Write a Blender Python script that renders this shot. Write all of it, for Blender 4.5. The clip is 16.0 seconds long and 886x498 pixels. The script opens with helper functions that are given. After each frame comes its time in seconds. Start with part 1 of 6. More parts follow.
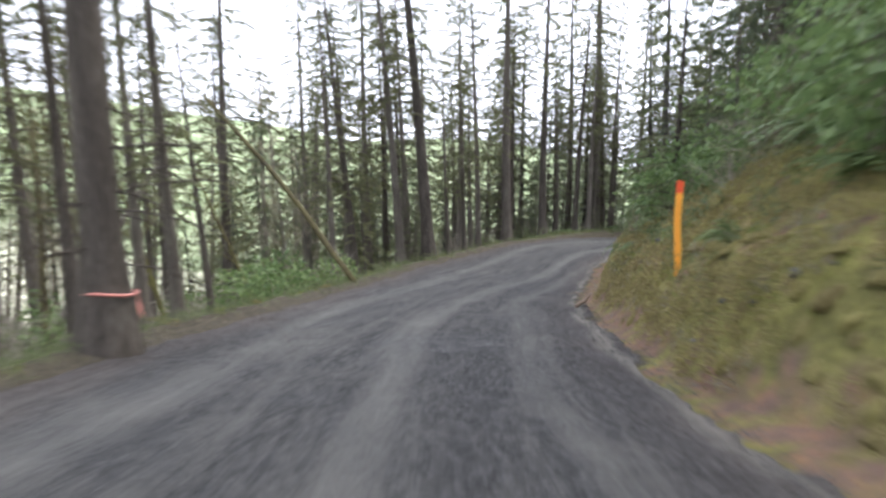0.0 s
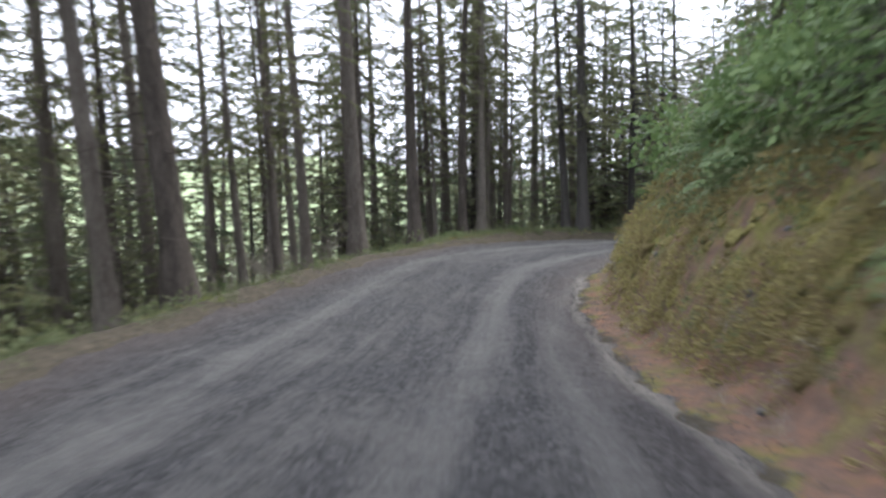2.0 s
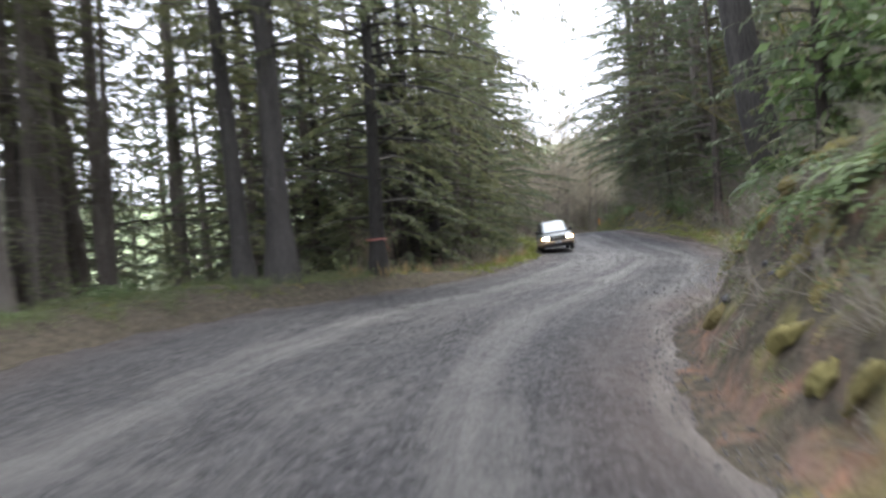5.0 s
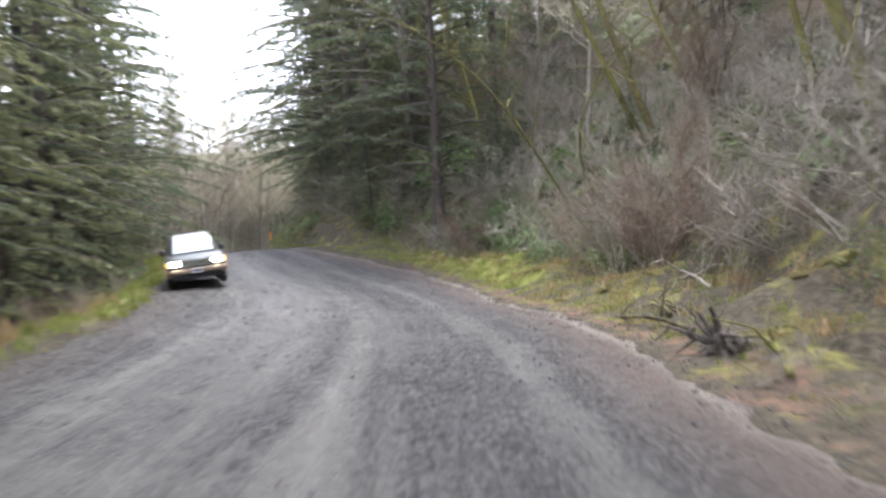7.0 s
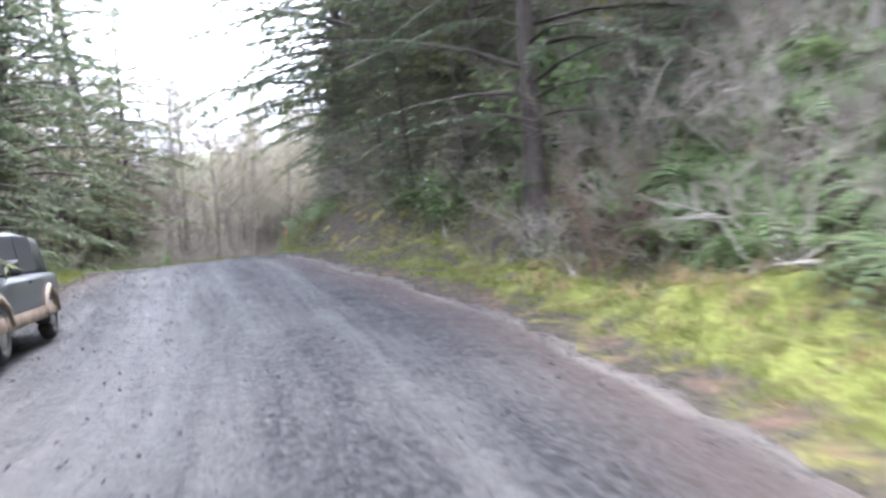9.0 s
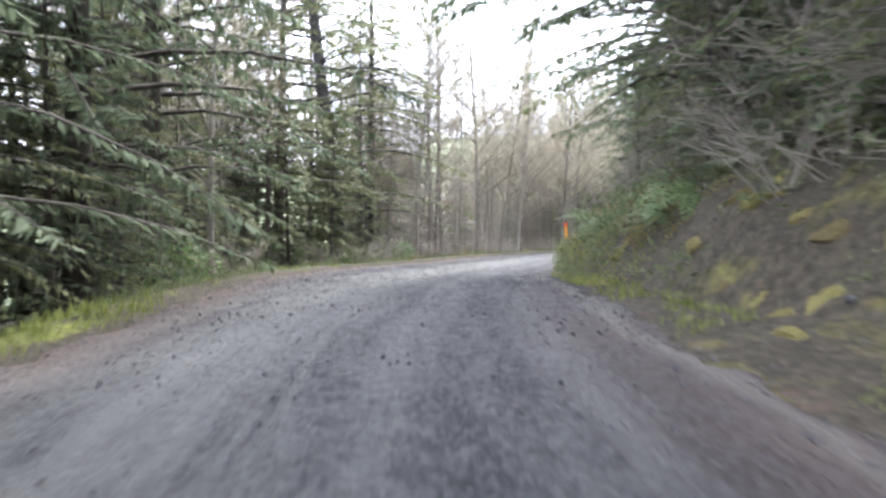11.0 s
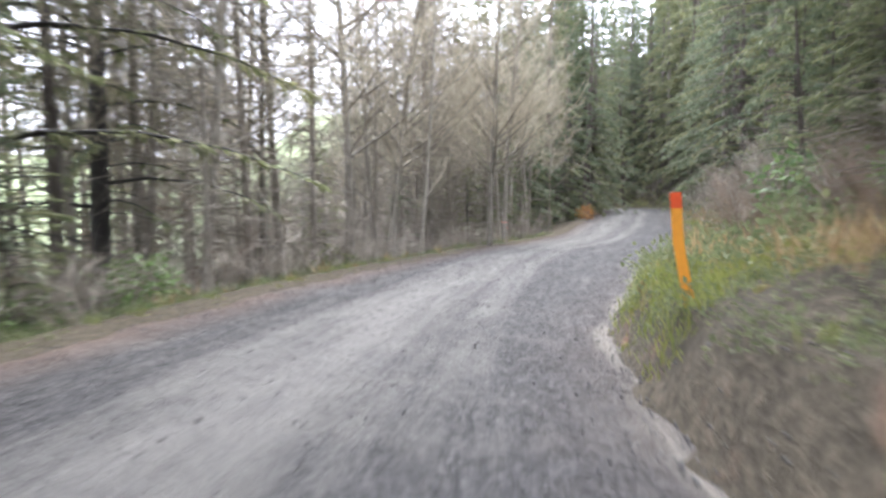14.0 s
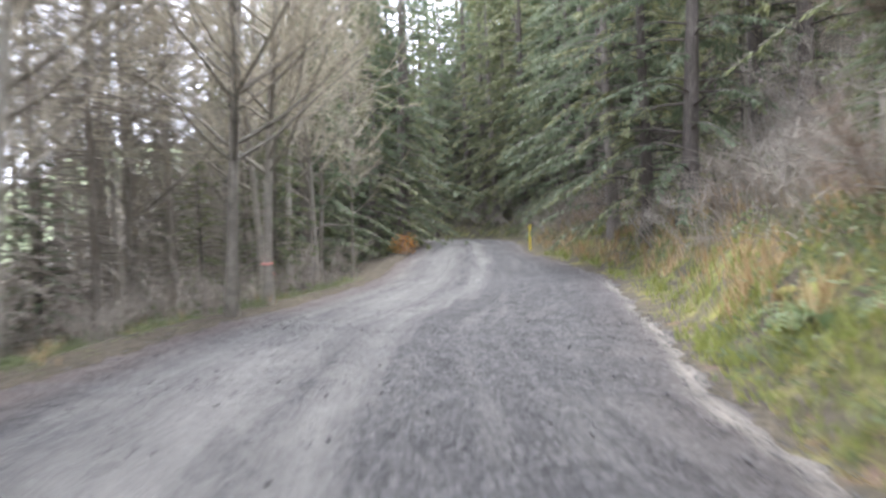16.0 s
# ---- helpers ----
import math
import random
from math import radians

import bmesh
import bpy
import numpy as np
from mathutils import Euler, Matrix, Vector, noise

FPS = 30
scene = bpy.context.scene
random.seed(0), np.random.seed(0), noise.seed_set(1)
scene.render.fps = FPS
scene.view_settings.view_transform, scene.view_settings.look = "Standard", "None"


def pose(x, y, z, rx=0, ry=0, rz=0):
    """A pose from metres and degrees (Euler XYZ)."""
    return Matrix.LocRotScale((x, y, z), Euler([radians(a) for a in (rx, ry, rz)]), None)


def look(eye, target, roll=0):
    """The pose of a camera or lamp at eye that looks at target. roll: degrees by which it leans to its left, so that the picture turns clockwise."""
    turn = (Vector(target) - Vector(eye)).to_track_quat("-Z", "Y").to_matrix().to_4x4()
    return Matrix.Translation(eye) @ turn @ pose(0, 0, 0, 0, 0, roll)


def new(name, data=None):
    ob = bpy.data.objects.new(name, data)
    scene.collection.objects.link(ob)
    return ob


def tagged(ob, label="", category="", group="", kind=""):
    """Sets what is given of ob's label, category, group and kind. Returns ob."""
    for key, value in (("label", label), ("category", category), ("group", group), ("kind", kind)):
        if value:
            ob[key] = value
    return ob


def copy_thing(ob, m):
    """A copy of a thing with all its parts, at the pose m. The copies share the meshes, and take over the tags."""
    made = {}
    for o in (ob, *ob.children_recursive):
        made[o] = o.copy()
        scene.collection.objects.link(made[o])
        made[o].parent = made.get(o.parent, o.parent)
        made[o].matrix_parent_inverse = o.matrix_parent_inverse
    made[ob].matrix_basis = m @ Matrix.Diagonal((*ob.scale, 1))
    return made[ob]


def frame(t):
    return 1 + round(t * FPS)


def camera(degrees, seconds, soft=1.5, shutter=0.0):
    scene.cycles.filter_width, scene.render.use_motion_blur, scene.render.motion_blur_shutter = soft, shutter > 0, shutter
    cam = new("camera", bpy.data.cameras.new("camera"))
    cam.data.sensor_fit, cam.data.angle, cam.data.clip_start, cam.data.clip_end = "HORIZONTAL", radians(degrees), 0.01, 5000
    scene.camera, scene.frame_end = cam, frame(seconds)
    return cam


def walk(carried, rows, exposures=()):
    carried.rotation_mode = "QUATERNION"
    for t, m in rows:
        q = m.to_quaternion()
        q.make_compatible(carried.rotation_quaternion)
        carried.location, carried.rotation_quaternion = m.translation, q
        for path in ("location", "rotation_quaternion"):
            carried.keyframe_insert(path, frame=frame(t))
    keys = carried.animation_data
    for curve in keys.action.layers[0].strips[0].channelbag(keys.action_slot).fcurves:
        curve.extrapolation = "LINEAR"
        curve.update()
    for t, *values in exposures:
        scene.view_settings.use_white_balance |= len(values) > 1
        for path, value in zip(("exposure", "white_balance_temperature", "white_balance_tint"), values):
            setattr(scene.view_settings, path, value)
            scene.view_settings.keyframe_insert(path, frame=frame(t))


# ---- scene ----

# ---- camera and its drive ----
cam = camera(59.5, 16.0, soft=2.6, shutter=0.55)
# seconds, x, y, z, turn to the left, tilt, lean
PATH = [
    (0.0, 0.00, -0.00, 1.45, -0.04, -3.05, 2.46),
    (0.5, 0.07, 5.83, 1.12, -2.65, -3.01, 2.02),
    (1.0, 0.30, 11.11, 0.96, -6.06, -2.87, 1.19),
    (1.5, 0.66, 16.16, 0.78, -8.97, -2.36, 0.73),
    (2.0, 1.46, 20.98, 0.52, -11.51, -1.57, -0.29),
    (2.5, 2.49, 25.28, 0.33, -13.83, -0.76, -2.36),
    (3.0, 3.76, 29.24, 0.28, -15.95, -0.30, -3.48),
    (3.5, 4.56, 32.16, 0.34, -17.83, -0.36, -3.54),
    (4.0, 5.41, 35.35, 0.60, -22.93, -0.50, -3.56),
    (4.5, 6.97, 38.50, 0.88, -30.16, -0.64, -3.58),
    (5.0, 9.15, 41.47, 1.09, -34.97, -0.78, -3.60),
    (5.5, 11.42, 44.36, 1.14, -39.04, -0.84, -3.60),
    (6.0, 13.82, 47.07, 1.11, -45.39, -0.61, -2.39),
    (6.5, 16.49, 49.55, 1.28, -53.76, -1.13, -2.53),
    (7.0, 19.90, 51.63, 1.24, -58.90, -1.04, -2.44),
    (7.5, 23.00, 53.67, 1.19, -60.87, -0.71, -1.30),
    (8.0, 26.08, 55.61, 1.23, -61.20, -1.30, -1.81),
    (8.5, 28.91, 57.60, 1.39, -60.42, -1.88, -4.51),
    (9.0, 31.38, 59.60, 1.32, -54.78, -1.36, -3.67),
    (9.5, 33.80, 61.90, 1.37, -49.57, -1.53, -3.59),
    (10.0, 36.41, 64.76, 1.47, -44.01, -1.22, -2.12),
    (10.5, 38.60, 67.49, 1.54, -39.46, -1.39, -0.35),
    (11.0, 40.25, 69.78, 1.79, -35.63, -1.66, 0.64),
    (11.5, 41.68, 71.94, 2.06, -34.63, -1.93, 1.63),
    (12.0, 43.22, 74.26, 2.28, -36.27, -2.20, 2.62),
    (12.5, 45.32, 76.94, 2.25, -37.60, -2.61, 2.75),
    (13.0, 48.10, 80.10, 2.31, -38.42, -3.20, 1.36),
    (13.5, 50.77, 83.28, 2.04, -40.61, -3.26, -0.25),
    (14.0, 53.83, 86.45, 1.87, -44.15, -3.08, -0.70),
    (14.5, 56.91, 89.16, 1.76, -47.50, -2.40, -0.94),
    (15.0, 60.49, 92.23, 1.63, -51.36, -1.90, -1.95),
    (15.5, 63.93, 94.90, 1.51, -55.27, -1.15, -2.23),
    (16.0, 67.44, 97.33, 1.55, -58.91, -0.70, -2.21),
]
walk(cam, [(t, pose(x, y, z, 90 + tilt, 0, turn) @ pose(0, 0, 0, 0, 0, lean)) for t, x, y, z, turn, tilt, lean in PATH],
     exposures=[(0.0, 1.25, 6300, 7), (1.5, 1.3, 6250, 7), (2.5, 1.2, 6150, 8), (5.5, 1.75, 6250, 8), (7.0, 2.1, 6250, 10), (8.0, 2.55, 5900, 12), (9.0, 2.8, 5800, 12), (10.0, 2.8, 5850, 10), (12.5, 2.5, 6150, 9), (13.5, 2.5, 6150, 10), (16.0, 2.45, 6100, 10)])

# ---- overcast sky and weak sun ----
world = bpy.data.worlds.new("overcast_sky")
scene.world = world
world.use_nodes = True
wn, wl = world.node_tree.nodes, world.node_tree.links
wn.clear()
sky = wn.new("ShaderNodeTexSky")
sky.sky_type = "NISHITA"
sky.sun_disc = False
sky.sun_elevation, sky.sun_rotation = radians(60), radians(65)
sky.dust_density = 4.0
cloud = wn.new("ShaderNodeMix")
cloud.data_type = "RGBA"
cloud.inputs[0].default_value = 0.8
cloud.inputs[7].default_value = (10.9, 11.0, 12.5, 1)
bg = wn.new("ShaderNodeBackground")
bg.inputs["Strength"].default_value = 0.12
wout = wn.new("ShaderNodeOutputWorld")
wl.new(sky.outputs[0], cloud.inputs[6])
wl.new(cloud.outputs[2], bg.inputs["Color"])
wl.new(bg.outputs[0], wout.inputs["Surface"])
sun_data = bpy.data.lights.new("sun", "SUN")
sun_data.energy, sun_data.angle, sun_data.color = 1.5, radians(24), (1.0, 0.95, 0.87)
sun = new("sun", sun_data)
sun.matrix_world = look((0, 0, 60), (-18.1, -8.5, 25.4))

# ---- materials ----
def mat(name, rough=0.8, spec=0.3):
    m = bpy.data.materials.new(name)
    m.use_nodes = True
    b = m.node_tree.nodes["Principled BSDF"]
    b.inputs["Roughness"].default_value = rough
    b.inputs["Specular IOR Level"].default_value = spec
    return m, m.node_tree.nodes, m.node_tree.links, b


def noise_tex(n, l, scale, detail=4.0, rough=0.6, vec=None, dist=0.0):
    t = n.new("ShaderNodeTexNoise")
    t.inputs["Scale"].default_value, t.inputs["Detail"].default_value = scale, detail
    t.inputs["Roughness"].default_value, t.inputs["Distortion"].default_value = rough, dist
    if vec:
        l.new(vec, t.inputs["Vector"])
    return t.outputs["Fac"]


def ramp(n, l, fac, stops):
    r = n.new("ShaderNodeValToRGB")
    e = r.color_ramp.elements
    while len(e) < len(stops):
        e.new(0.5)
    for k, (p, c) in zip(e, stops):
        k.position, k.color = p, (*c, 1)
    l.new(fac, r.inputs[0])
    return r.outputs[0]


def mix(n, l, fac, a, b, mode="MIX"):
    x = n.new("ShaderNodeMix")
    x.data_type, x.blend_type = "RGBA", mode
    for sock, v in ((x.inputs[0], fac), (x.inputs[6], a), (x.inputs[7], b)):
        if isinstance(v, (int, float)):
            sock.default_value = v
        elif isinstance(v, tuple):
            sock.default_value = (*v, 1)
        else:
            l.new(v, sock)
    return x.outputs[2]


def math_node(n, l, op, a, b=0.0, clamp=False):
    x = n.new("ShaderNodeMath")
    x.operation, x.use_clamp = op, clamp
    for sock, v in zip(x.inputs, (a, b)):
        if isinstance(v, (int, float)):
            sock.default_value = v
        else:
            l.new(v, sock)
    return x.outputs[0]


def attr(n, name):
    a = n.new("ShaderNodeAttribute")
    a.attribute_name = name
    return a.outputs["Fac"]


def world_pos(n):
    return n.new("ShaderNodeNewGeometry").outputs["Position"]


def bump(n, l, b, height, strength, dist=0.02):
    x = n.new("ShaderNodeBump")
    x.inputs["Strength"].default_value, x.inputs["Distance"].default_value = strength, dist
    l.new(height, x.inputs["Height"])
    l.new(x.outputs[0], b.inputs["Normal"])


def speckled(name, stops, scale, rough=0.8, spec=0.3, bump_scale=None, bump_strength=0.5, bump_dist=0.02, random_tint=0.0, stretch=None, detail=5.0):
    """A surface whose colours wander along a ramp with coarse and fine noise."""
    m, n, l, b = mat(name, rough, spec)
    tc = n.new("ShaderNodeTexCoord").outputs["Object"]
    if stretch:
        mp = n.new("ShaderNodeMapping")
        mp.inputs["Scale"].default_value = stretch
        l.new(tc, mp.inputs["Vector"])
        tc = mp.outputs[0]
    fine, coarse = noise_tex(n, l, scale, detail, 0.65, tc), noise_tex(n, l, scale * 0.13, 3.0, 0.6, tc)
    fac = math_node(n, l, "ADD", math_node(n, l, "MULTIPLY", fine, 0.6), math_node(n, l, "MULTIPLY", coarse, 0.4))
    if random_tint:
        rnd = n.new("ShaderNodeObjectInfo").outputs["Random"]
        fac = math_node(n, l, "ADD", fac, math_node(n, l, "MULTIPLY", math_node(n, l, "SUBTRACT", rnd, 0.5), random_tint))
    l.new(ramp(n, l, fac, stops), b.inputs["Base Color"])
    if bump_scale:
        bump(n, l, b, noise_tex(n, l, bump_scale, 6.0, 0.7, tc), bump_strength, bump_dist)
    return m


def leafy(name, stops, rough=0.55, trans=0.25):
    """Foliage: colour from piece to piece and tree to tree, with some light let through."""
    m, n, l, b = mat(name, rough + 0.1, 0.2)
    isl = n.new("ShaderNodeNewGeometry").outputs["Random Per Island"]
    rnd = n.new("ShaderNodeObjectInfo").outputs["Random"]
    big = noise_tex(n, l, 0.35, 2.0, 0.5, world_pos(n))
    fac = math_node(n, l, "ADD", math_node(n, l, "MULTIPLY", isl, 0.45), math_node(n, l, "ADD", math_node(n, l, "MULTIPLY", rnd, 0.25), math_node(n, l, "MULTIPLY", big, 0.35)))
    col = ramp(n, l, fac, stops)
    l.new(col, b.inputs["Base Color"])
    t = n.new("ShaderNodeBsdfTranslucent")
    l.new(col, t.inputs["Color"])
    mx = n.new("ShaderNodeMixShader")
    mx.inputs[0].default_value = trans
    l.new(b.outputs[0], mx.inputs[1])
    l.new(t.outputs[0], mx.inputs[2])
    l.new(mx.outputs[0], n["Material Output"].inputs["Surface"])
    return m


def plain(name, colour, rough=0.5, metal=0.0, emit=0.0, var=0.15, scale=8.0):
    m, n, l, b = mat(name, rough, 0.5)
    b.inputs["Metallic"].default_value = metal
    tc = n.new("ShaderNodeTexCoord").outputs["Object"]
    dark = tuple(c * (1 - var) for c in colour)
    light = tuple(min(1, c * (1 + var)) for c in colour)
    l.new(ramp(n, l, noise_tex(n, l, scale, 5.0, 0.6, tc), [(0.3, dark), (0.7, light)]), b.inputs["Base Color"])
    if emit:
        b.inputs["Emission Color"].default_value = (*colour, 1)
        b.inputs["Emission Strength"].default_value = emit
    return m


BARK_FIR = speckled("fir_bark", [(0.28, (0.042, 0.036, 0.031)), (0.48, (0.105, 0.09, 0.078)), (0.7, (0.21, 0.188, 0.162))], 9, 0.9, 0.15, 7, 1.0, 0.04, 0.25, (3.5, 3.5, 0.5))
# fir bark darkened in its colour to carry the canopy's shade
BARK_SHADED = speckled("shaded_fir_bark", [(0.28, (0.016, 0.015, 0.014)), (0.48, (0.038, 0.035, 0.032)), (0.7, (0.084, 0.077, 0.07))], 9, 0.75, 0.3, 7, 1.0, 0.04, 0.25, (3.5, 3.5, 0.5))
BARK_ALDER = speckled("alder_bark", [(0.3, (0.10, 0.09, 0.072)), (0.5, (0.20, 0.18, 0.147)), (0.75, (0.34, 0.315, 0.262))], 6, 0.85, 0.2, 14, 0.5, 0.015, 0.3)
BARK_MOSS = speckled("mossy_bark", [(0.32, (0.06, 0.05, 0.036)), (0.5, (0.125, 0.11, 0.055)), (0.7, (0.20, 0.195, 0.065))], 7, 0.95, 0.1, 30, 0.8, 0.02, 0.2)
TWIG = speckled("dead_twigs", [(0.3, (0.17, 0.148, 0.12)), (0.7, (0.35, 0.315, 0.265))], 5, 0.85, 0.2, None, 0.5, 0.02, 0.3)
# alder crown twigs, paler than the bark: sunlight put into the colour
SUNLIT_TWIG = speckled("sunlit_alder_twigs", [(0.3, (0.31, 0.27, 0.19)), (0.7, (0.56, 0.50, 0.375))], 5, 0.8, 0.2, None, 0.5, 0.02, 0.3)
TWIG_RED = speckled("reddish_twigs", [(0.3, (0.145, 0.105, 0.08)), (0.5, (0.225, 0.17, 0.128)), (0.75, (0.32, 0.265, 0.205))], 3, 0.85, 0.2, None, 0.5, 0.02, 0.4)
NEEDLES = leafy("fir_needles", [(0.1, (0.088, 0.105, 0.056)), (0.45, (0.158, 0.18, 0.092)), (0.7, (0.22, 0.228, 0.12)), (0.95, (0.30, 0.28, 0.155))], 0.55, 0.48)
NEEDLES_DRY = leafy("thin_needles", [(0.1, (0.092, 0.10, 0.053)), (0.5, (0.15, 0.16, 0.08)), (0.9, (0.215, 0.207, 0.115))], 0.65, 0.45)
NEEDLES_BLUE = leafy("spruce_needles", [(0.1, (0.085, 0.11, 0.07)), (0.5, (0.14, 0.17, 0.105)), (0.9, (0.20, 0.23, 0.145))], 0.68, 0.48)
FERN = leafy("fern_fronds", [(0.1, (0.08, 0.125, 0.055)), (0.5, (0.135, 0.19, 0.08)), (0.9, (0.21, 0.265, 0.11))], 0.45, 0.4)
SALAL = leafy("evergreen_leaves", [(0.1, (0.075, 0.12, 0.05)), (0.5, (0.14, 0.205, 0.08)), (0.9, (0.24, 0.315, 0.125))], 0.4, 0.4)
GRASS = leafy("verge_grass", [(0.1, (0.095, 0.12, 0.032)), (0.5, (0.165, 0.195, 0.052)), (0.9, (0.28, 0.285, 0.09))], 0.6, 0.35)
DRY_GRASS = leafy("dry_stalks", [(0.1, (0.20, 0.13, 0.07)), (0.5, (0.33, 0.24, 0.13)), (0.9, (0.46, 0.36, 0.21))], 0.7, 0.3)
RUST_LEAF = leafy("rust_leaves", [(0.1, (0.25, 0.10, 0.03)), (0.5, (0.40, 0.19, 0.05)), (0.9, (0.55, 0.32, 0.10))], 0.7, 0.2)
ORANGE = plain("orange_post_plastic", (0.85, 0.36, 0.04), 0.45, 0, 0, 0.12)
ORANGE_RED = plain("red_reflector_band", (0.75, 0.10, 0.03), 0.4, 0, 0, 0.1)
YELLOW = plain("yellow_post_paint", (0.75, 0.58, 0.08), 0.5, 0, 0, 0.12)
PINK = plain("pink_flagging_tape", (0.62, 0.24, 0.20), 0.5, 0, 0, 0.1)
STONE = speckled("gravel_stone", [(0.3, (0.07, 0.07, 0.073)), (0.5, (0.14, 0.137, 0.135)), (0.75, (0.28, 0.27, 0.26))], 12, 0.85, 0.25, 40, 0.4, 0.01, 0.5)

# ground: litter, moss, clay and grass where they grow
GROUND, n, l, b = mat("forest_ground", 0.95, 0.12)
wp = world_pos(n)
fine = noise_tex(n, l, 9, 6, 0.7, wp)
mid = noise_tex(n, l, 1.3, 4, 0.6, wp, 0.6)
litter = ramp(n, l, fine, [(0.3, (0.032, 0.028, 0.021)), (0.5, (0.066, 0.057, 0.042)), (0.72, (0.135, 0.113, 0.084))])
moss = ramp(n, l, math_node(n, l, "ADD", math_node(n, l, "MULTIPLY", fine, 0.6), math_node(n, l, "MULTIPLY", mid, 0.4)), [(0.3, (0.045, 0.042, 0.02)), (0.48, (0.125, 0.118, 0.04)), (0.66, (0.24, 0.22, 0.07))])
bright = ramp(n, l, fine, [(0.3, (0.09, 0.09, 0.028)), (0.5, (0.18, 0.195, 0.05)), (0.7, (0.29, 0.29, 0.085))])
clay = ramp(n, l, noise_tex(n, l, 4, 6, 0.7, wp), [(0.3, (0.085, 0.062, 0.05)), (0.5, (0.15, 0.10, 0.076)), (0.72, (0.27, 0.14, 0.08))])
# haze put into the colour: far woods paled, light valley ground paled further
hazed_wood = ramp(n, l, noise_tex(n, l, 0.09, 8, 0.75, wp), [(0.35, (0.17, 0.23, 0.12)), (0.5, (0.28, 0.34, 0.19)), (0.65, (0.42, 0.46, 0.30))])
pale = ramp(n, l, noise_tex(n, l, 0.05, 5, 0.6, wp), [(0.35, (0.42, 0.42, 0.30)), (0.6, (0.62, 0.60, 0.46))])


def patchy(name, grain):
    """An attribute broken up by noise into patches."""
    a = math_node(n, l, "ADD", attr(n, name), math_node(n, l, "MULTIPLY", math_node(n, l, "SUBTRACT", grain, 0.5), 1.6))
    s = math_node(n, l, "SUBTRACT", math_node(n, l, "MULTIPLY", a, 3.0), 1.0, True)
    return math_node(n, l, "MULTIPLY", s, math_node(n, l, "MULTIPLY", attr(n, name), 4.0, True))


col = mix(n, l, patchy("moss", mid), litter, moss)
col = mix(n, l, patchy("clay", noise_tex(n, l, 2.1, 4, 0.6, wp)), col, clay)
col = mix(n, l, patchy("lush", noise_tex(n, l, 1.9, 5, 0.65, wp)), col, bright)
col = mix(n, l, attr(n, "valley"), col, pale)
col = mix(n, l, attr(n, "distant"), col, hazed_wood)
l.new(col, b.inputs["Base Color"])
bump(n, l, b, math_node(n, l, "ADD", fine, mid), 0.9, 0.08)

# road: wet grey gravel with paler packed wheel tracks
ROAD, n, l, b = mat("gravel_road", 0.8, 0.25)
wp = world_pos(n)
vor = n.new("ShaderNodeTexVoronoi")
vor.inputs["Scale"].default_value = 26
l.new(wp, vor.inputs["Vector"])
peb = n.new("ShaderNodeTexVoronoi")
peb.inputs["Scale"].default_value = 9
l.new(wp, peb.inputs["Vector"])
grit = noise_tex(n, l, 45, 6, 0.75, wp)
stain = noise_tex(n, l, 0.5, 5, 0.65, wp, 0.8)
cell = n.new("ShaderNodeSeparateColor")
l.new(vor.outputs["Color"], cell.inputs[0])
loose = ramp(n, l, math_node(n, l, "ADD", math_node(n, l, "MULTIPLY", cell.outputs[0], 0.5), math_node(n, l, "MULTIPLY", grit, 0.5)), [(0.2, (0.012, 0.012, 0.014)), (0.5, (0.037, 0.0365, 0.039)), (0.8, (0.115, 0.113, 0.113))])
packed = ramp(n, l, grit, [(0.3, (0.10, 0.097, 0.093)), (0.7, (0.20, 0.194, 0.184))])
sandy = ramp(n, l, grit, [(0.3, (0.19, 0.17, 0.148)), (0.7, (0.33, 0.30, 0.26))])
mud = ramp(n, l, grit, [(0.3, (0.085, 0.06, 0.05)), (0.7, (0.165, 0.12, 0.10))])
line_at = n.new("ShaderNodeCombineXYZ")
l.new(math_node(n, l, "MULTIPLY", attr(n, "across"), 3.2), line_at.inputs[0])
l.new(math_node(n, l, "MULTIPLY", attr(n, "along"), 0.22), line_at.inputs[1])
streak = noise_tex(n, l, 1.0, 7, 0.7, line_at.outputs[0], 0.5)
blotch = math_node(n, l, "ADD", math_node(n, l, "MULTIPLY", stain, 0.45), math_node(n, l, "MULTIPLY", streak, 0.55))
trk = math_node(n, l, "ADD", attr(n, "track"), math_node(n, l, "MULTIPLY", math_node(n, l, "SUBTRACT", blotch, 0.5), 3.2), True)
col = mix(n, l, trk, loose, packed)
col = mix(n, l, math_node(n, l, "MULTIPLY", attr(n, "mud"), math_node(n, l, "MULTIPLY", stain, 1.7, True)), col, mud)
col = mix(n, l, math_node(n, l, "MULTIPLY", attr(n, "silt"), math_node(n, l, "MULTIPLY", math_node(n, l, "SUBTRACT", streak, 0.3), 3.5, True)), col, sandy)
l.new(col, b.inputs["Base Color"])
wet = ramp(n, l, math_node(n, l, "ADD", stain, math_node(n, l, "MULTIPLY", grit, 0.25)), [(0.35, (0.55, 0.55, 0.55)), (0.65, (0.85, 0.85, 0.85))])
l.new(math_node(n, l, "SUBTRACT", wet, math_node(n, l, "MULTIPLY", attr(n, "wet"), math_node(n, l, "MULTIPLY", blotch, 0.62)), True), b.inputs["Roughness"])
hgt = math_node(n, l, "ADD", math_node(n, l, "MULTIPLY", math_node(n, l, "SUBTRACT", 1.0, vor.outputs["Distance"]), 0.5), math_node(n, l, "ADD", math_node(n, l, "MULTIPLY", math_node(n, l, "SUBTRACT", 1.0, peb.outputs["Distance"]), 0.7), math_node(n, l, "MULTIPLY", grit, 0.4)))
lump = noise_tex(n, l, 5.0, 5, 0.7, wp, 0.4)
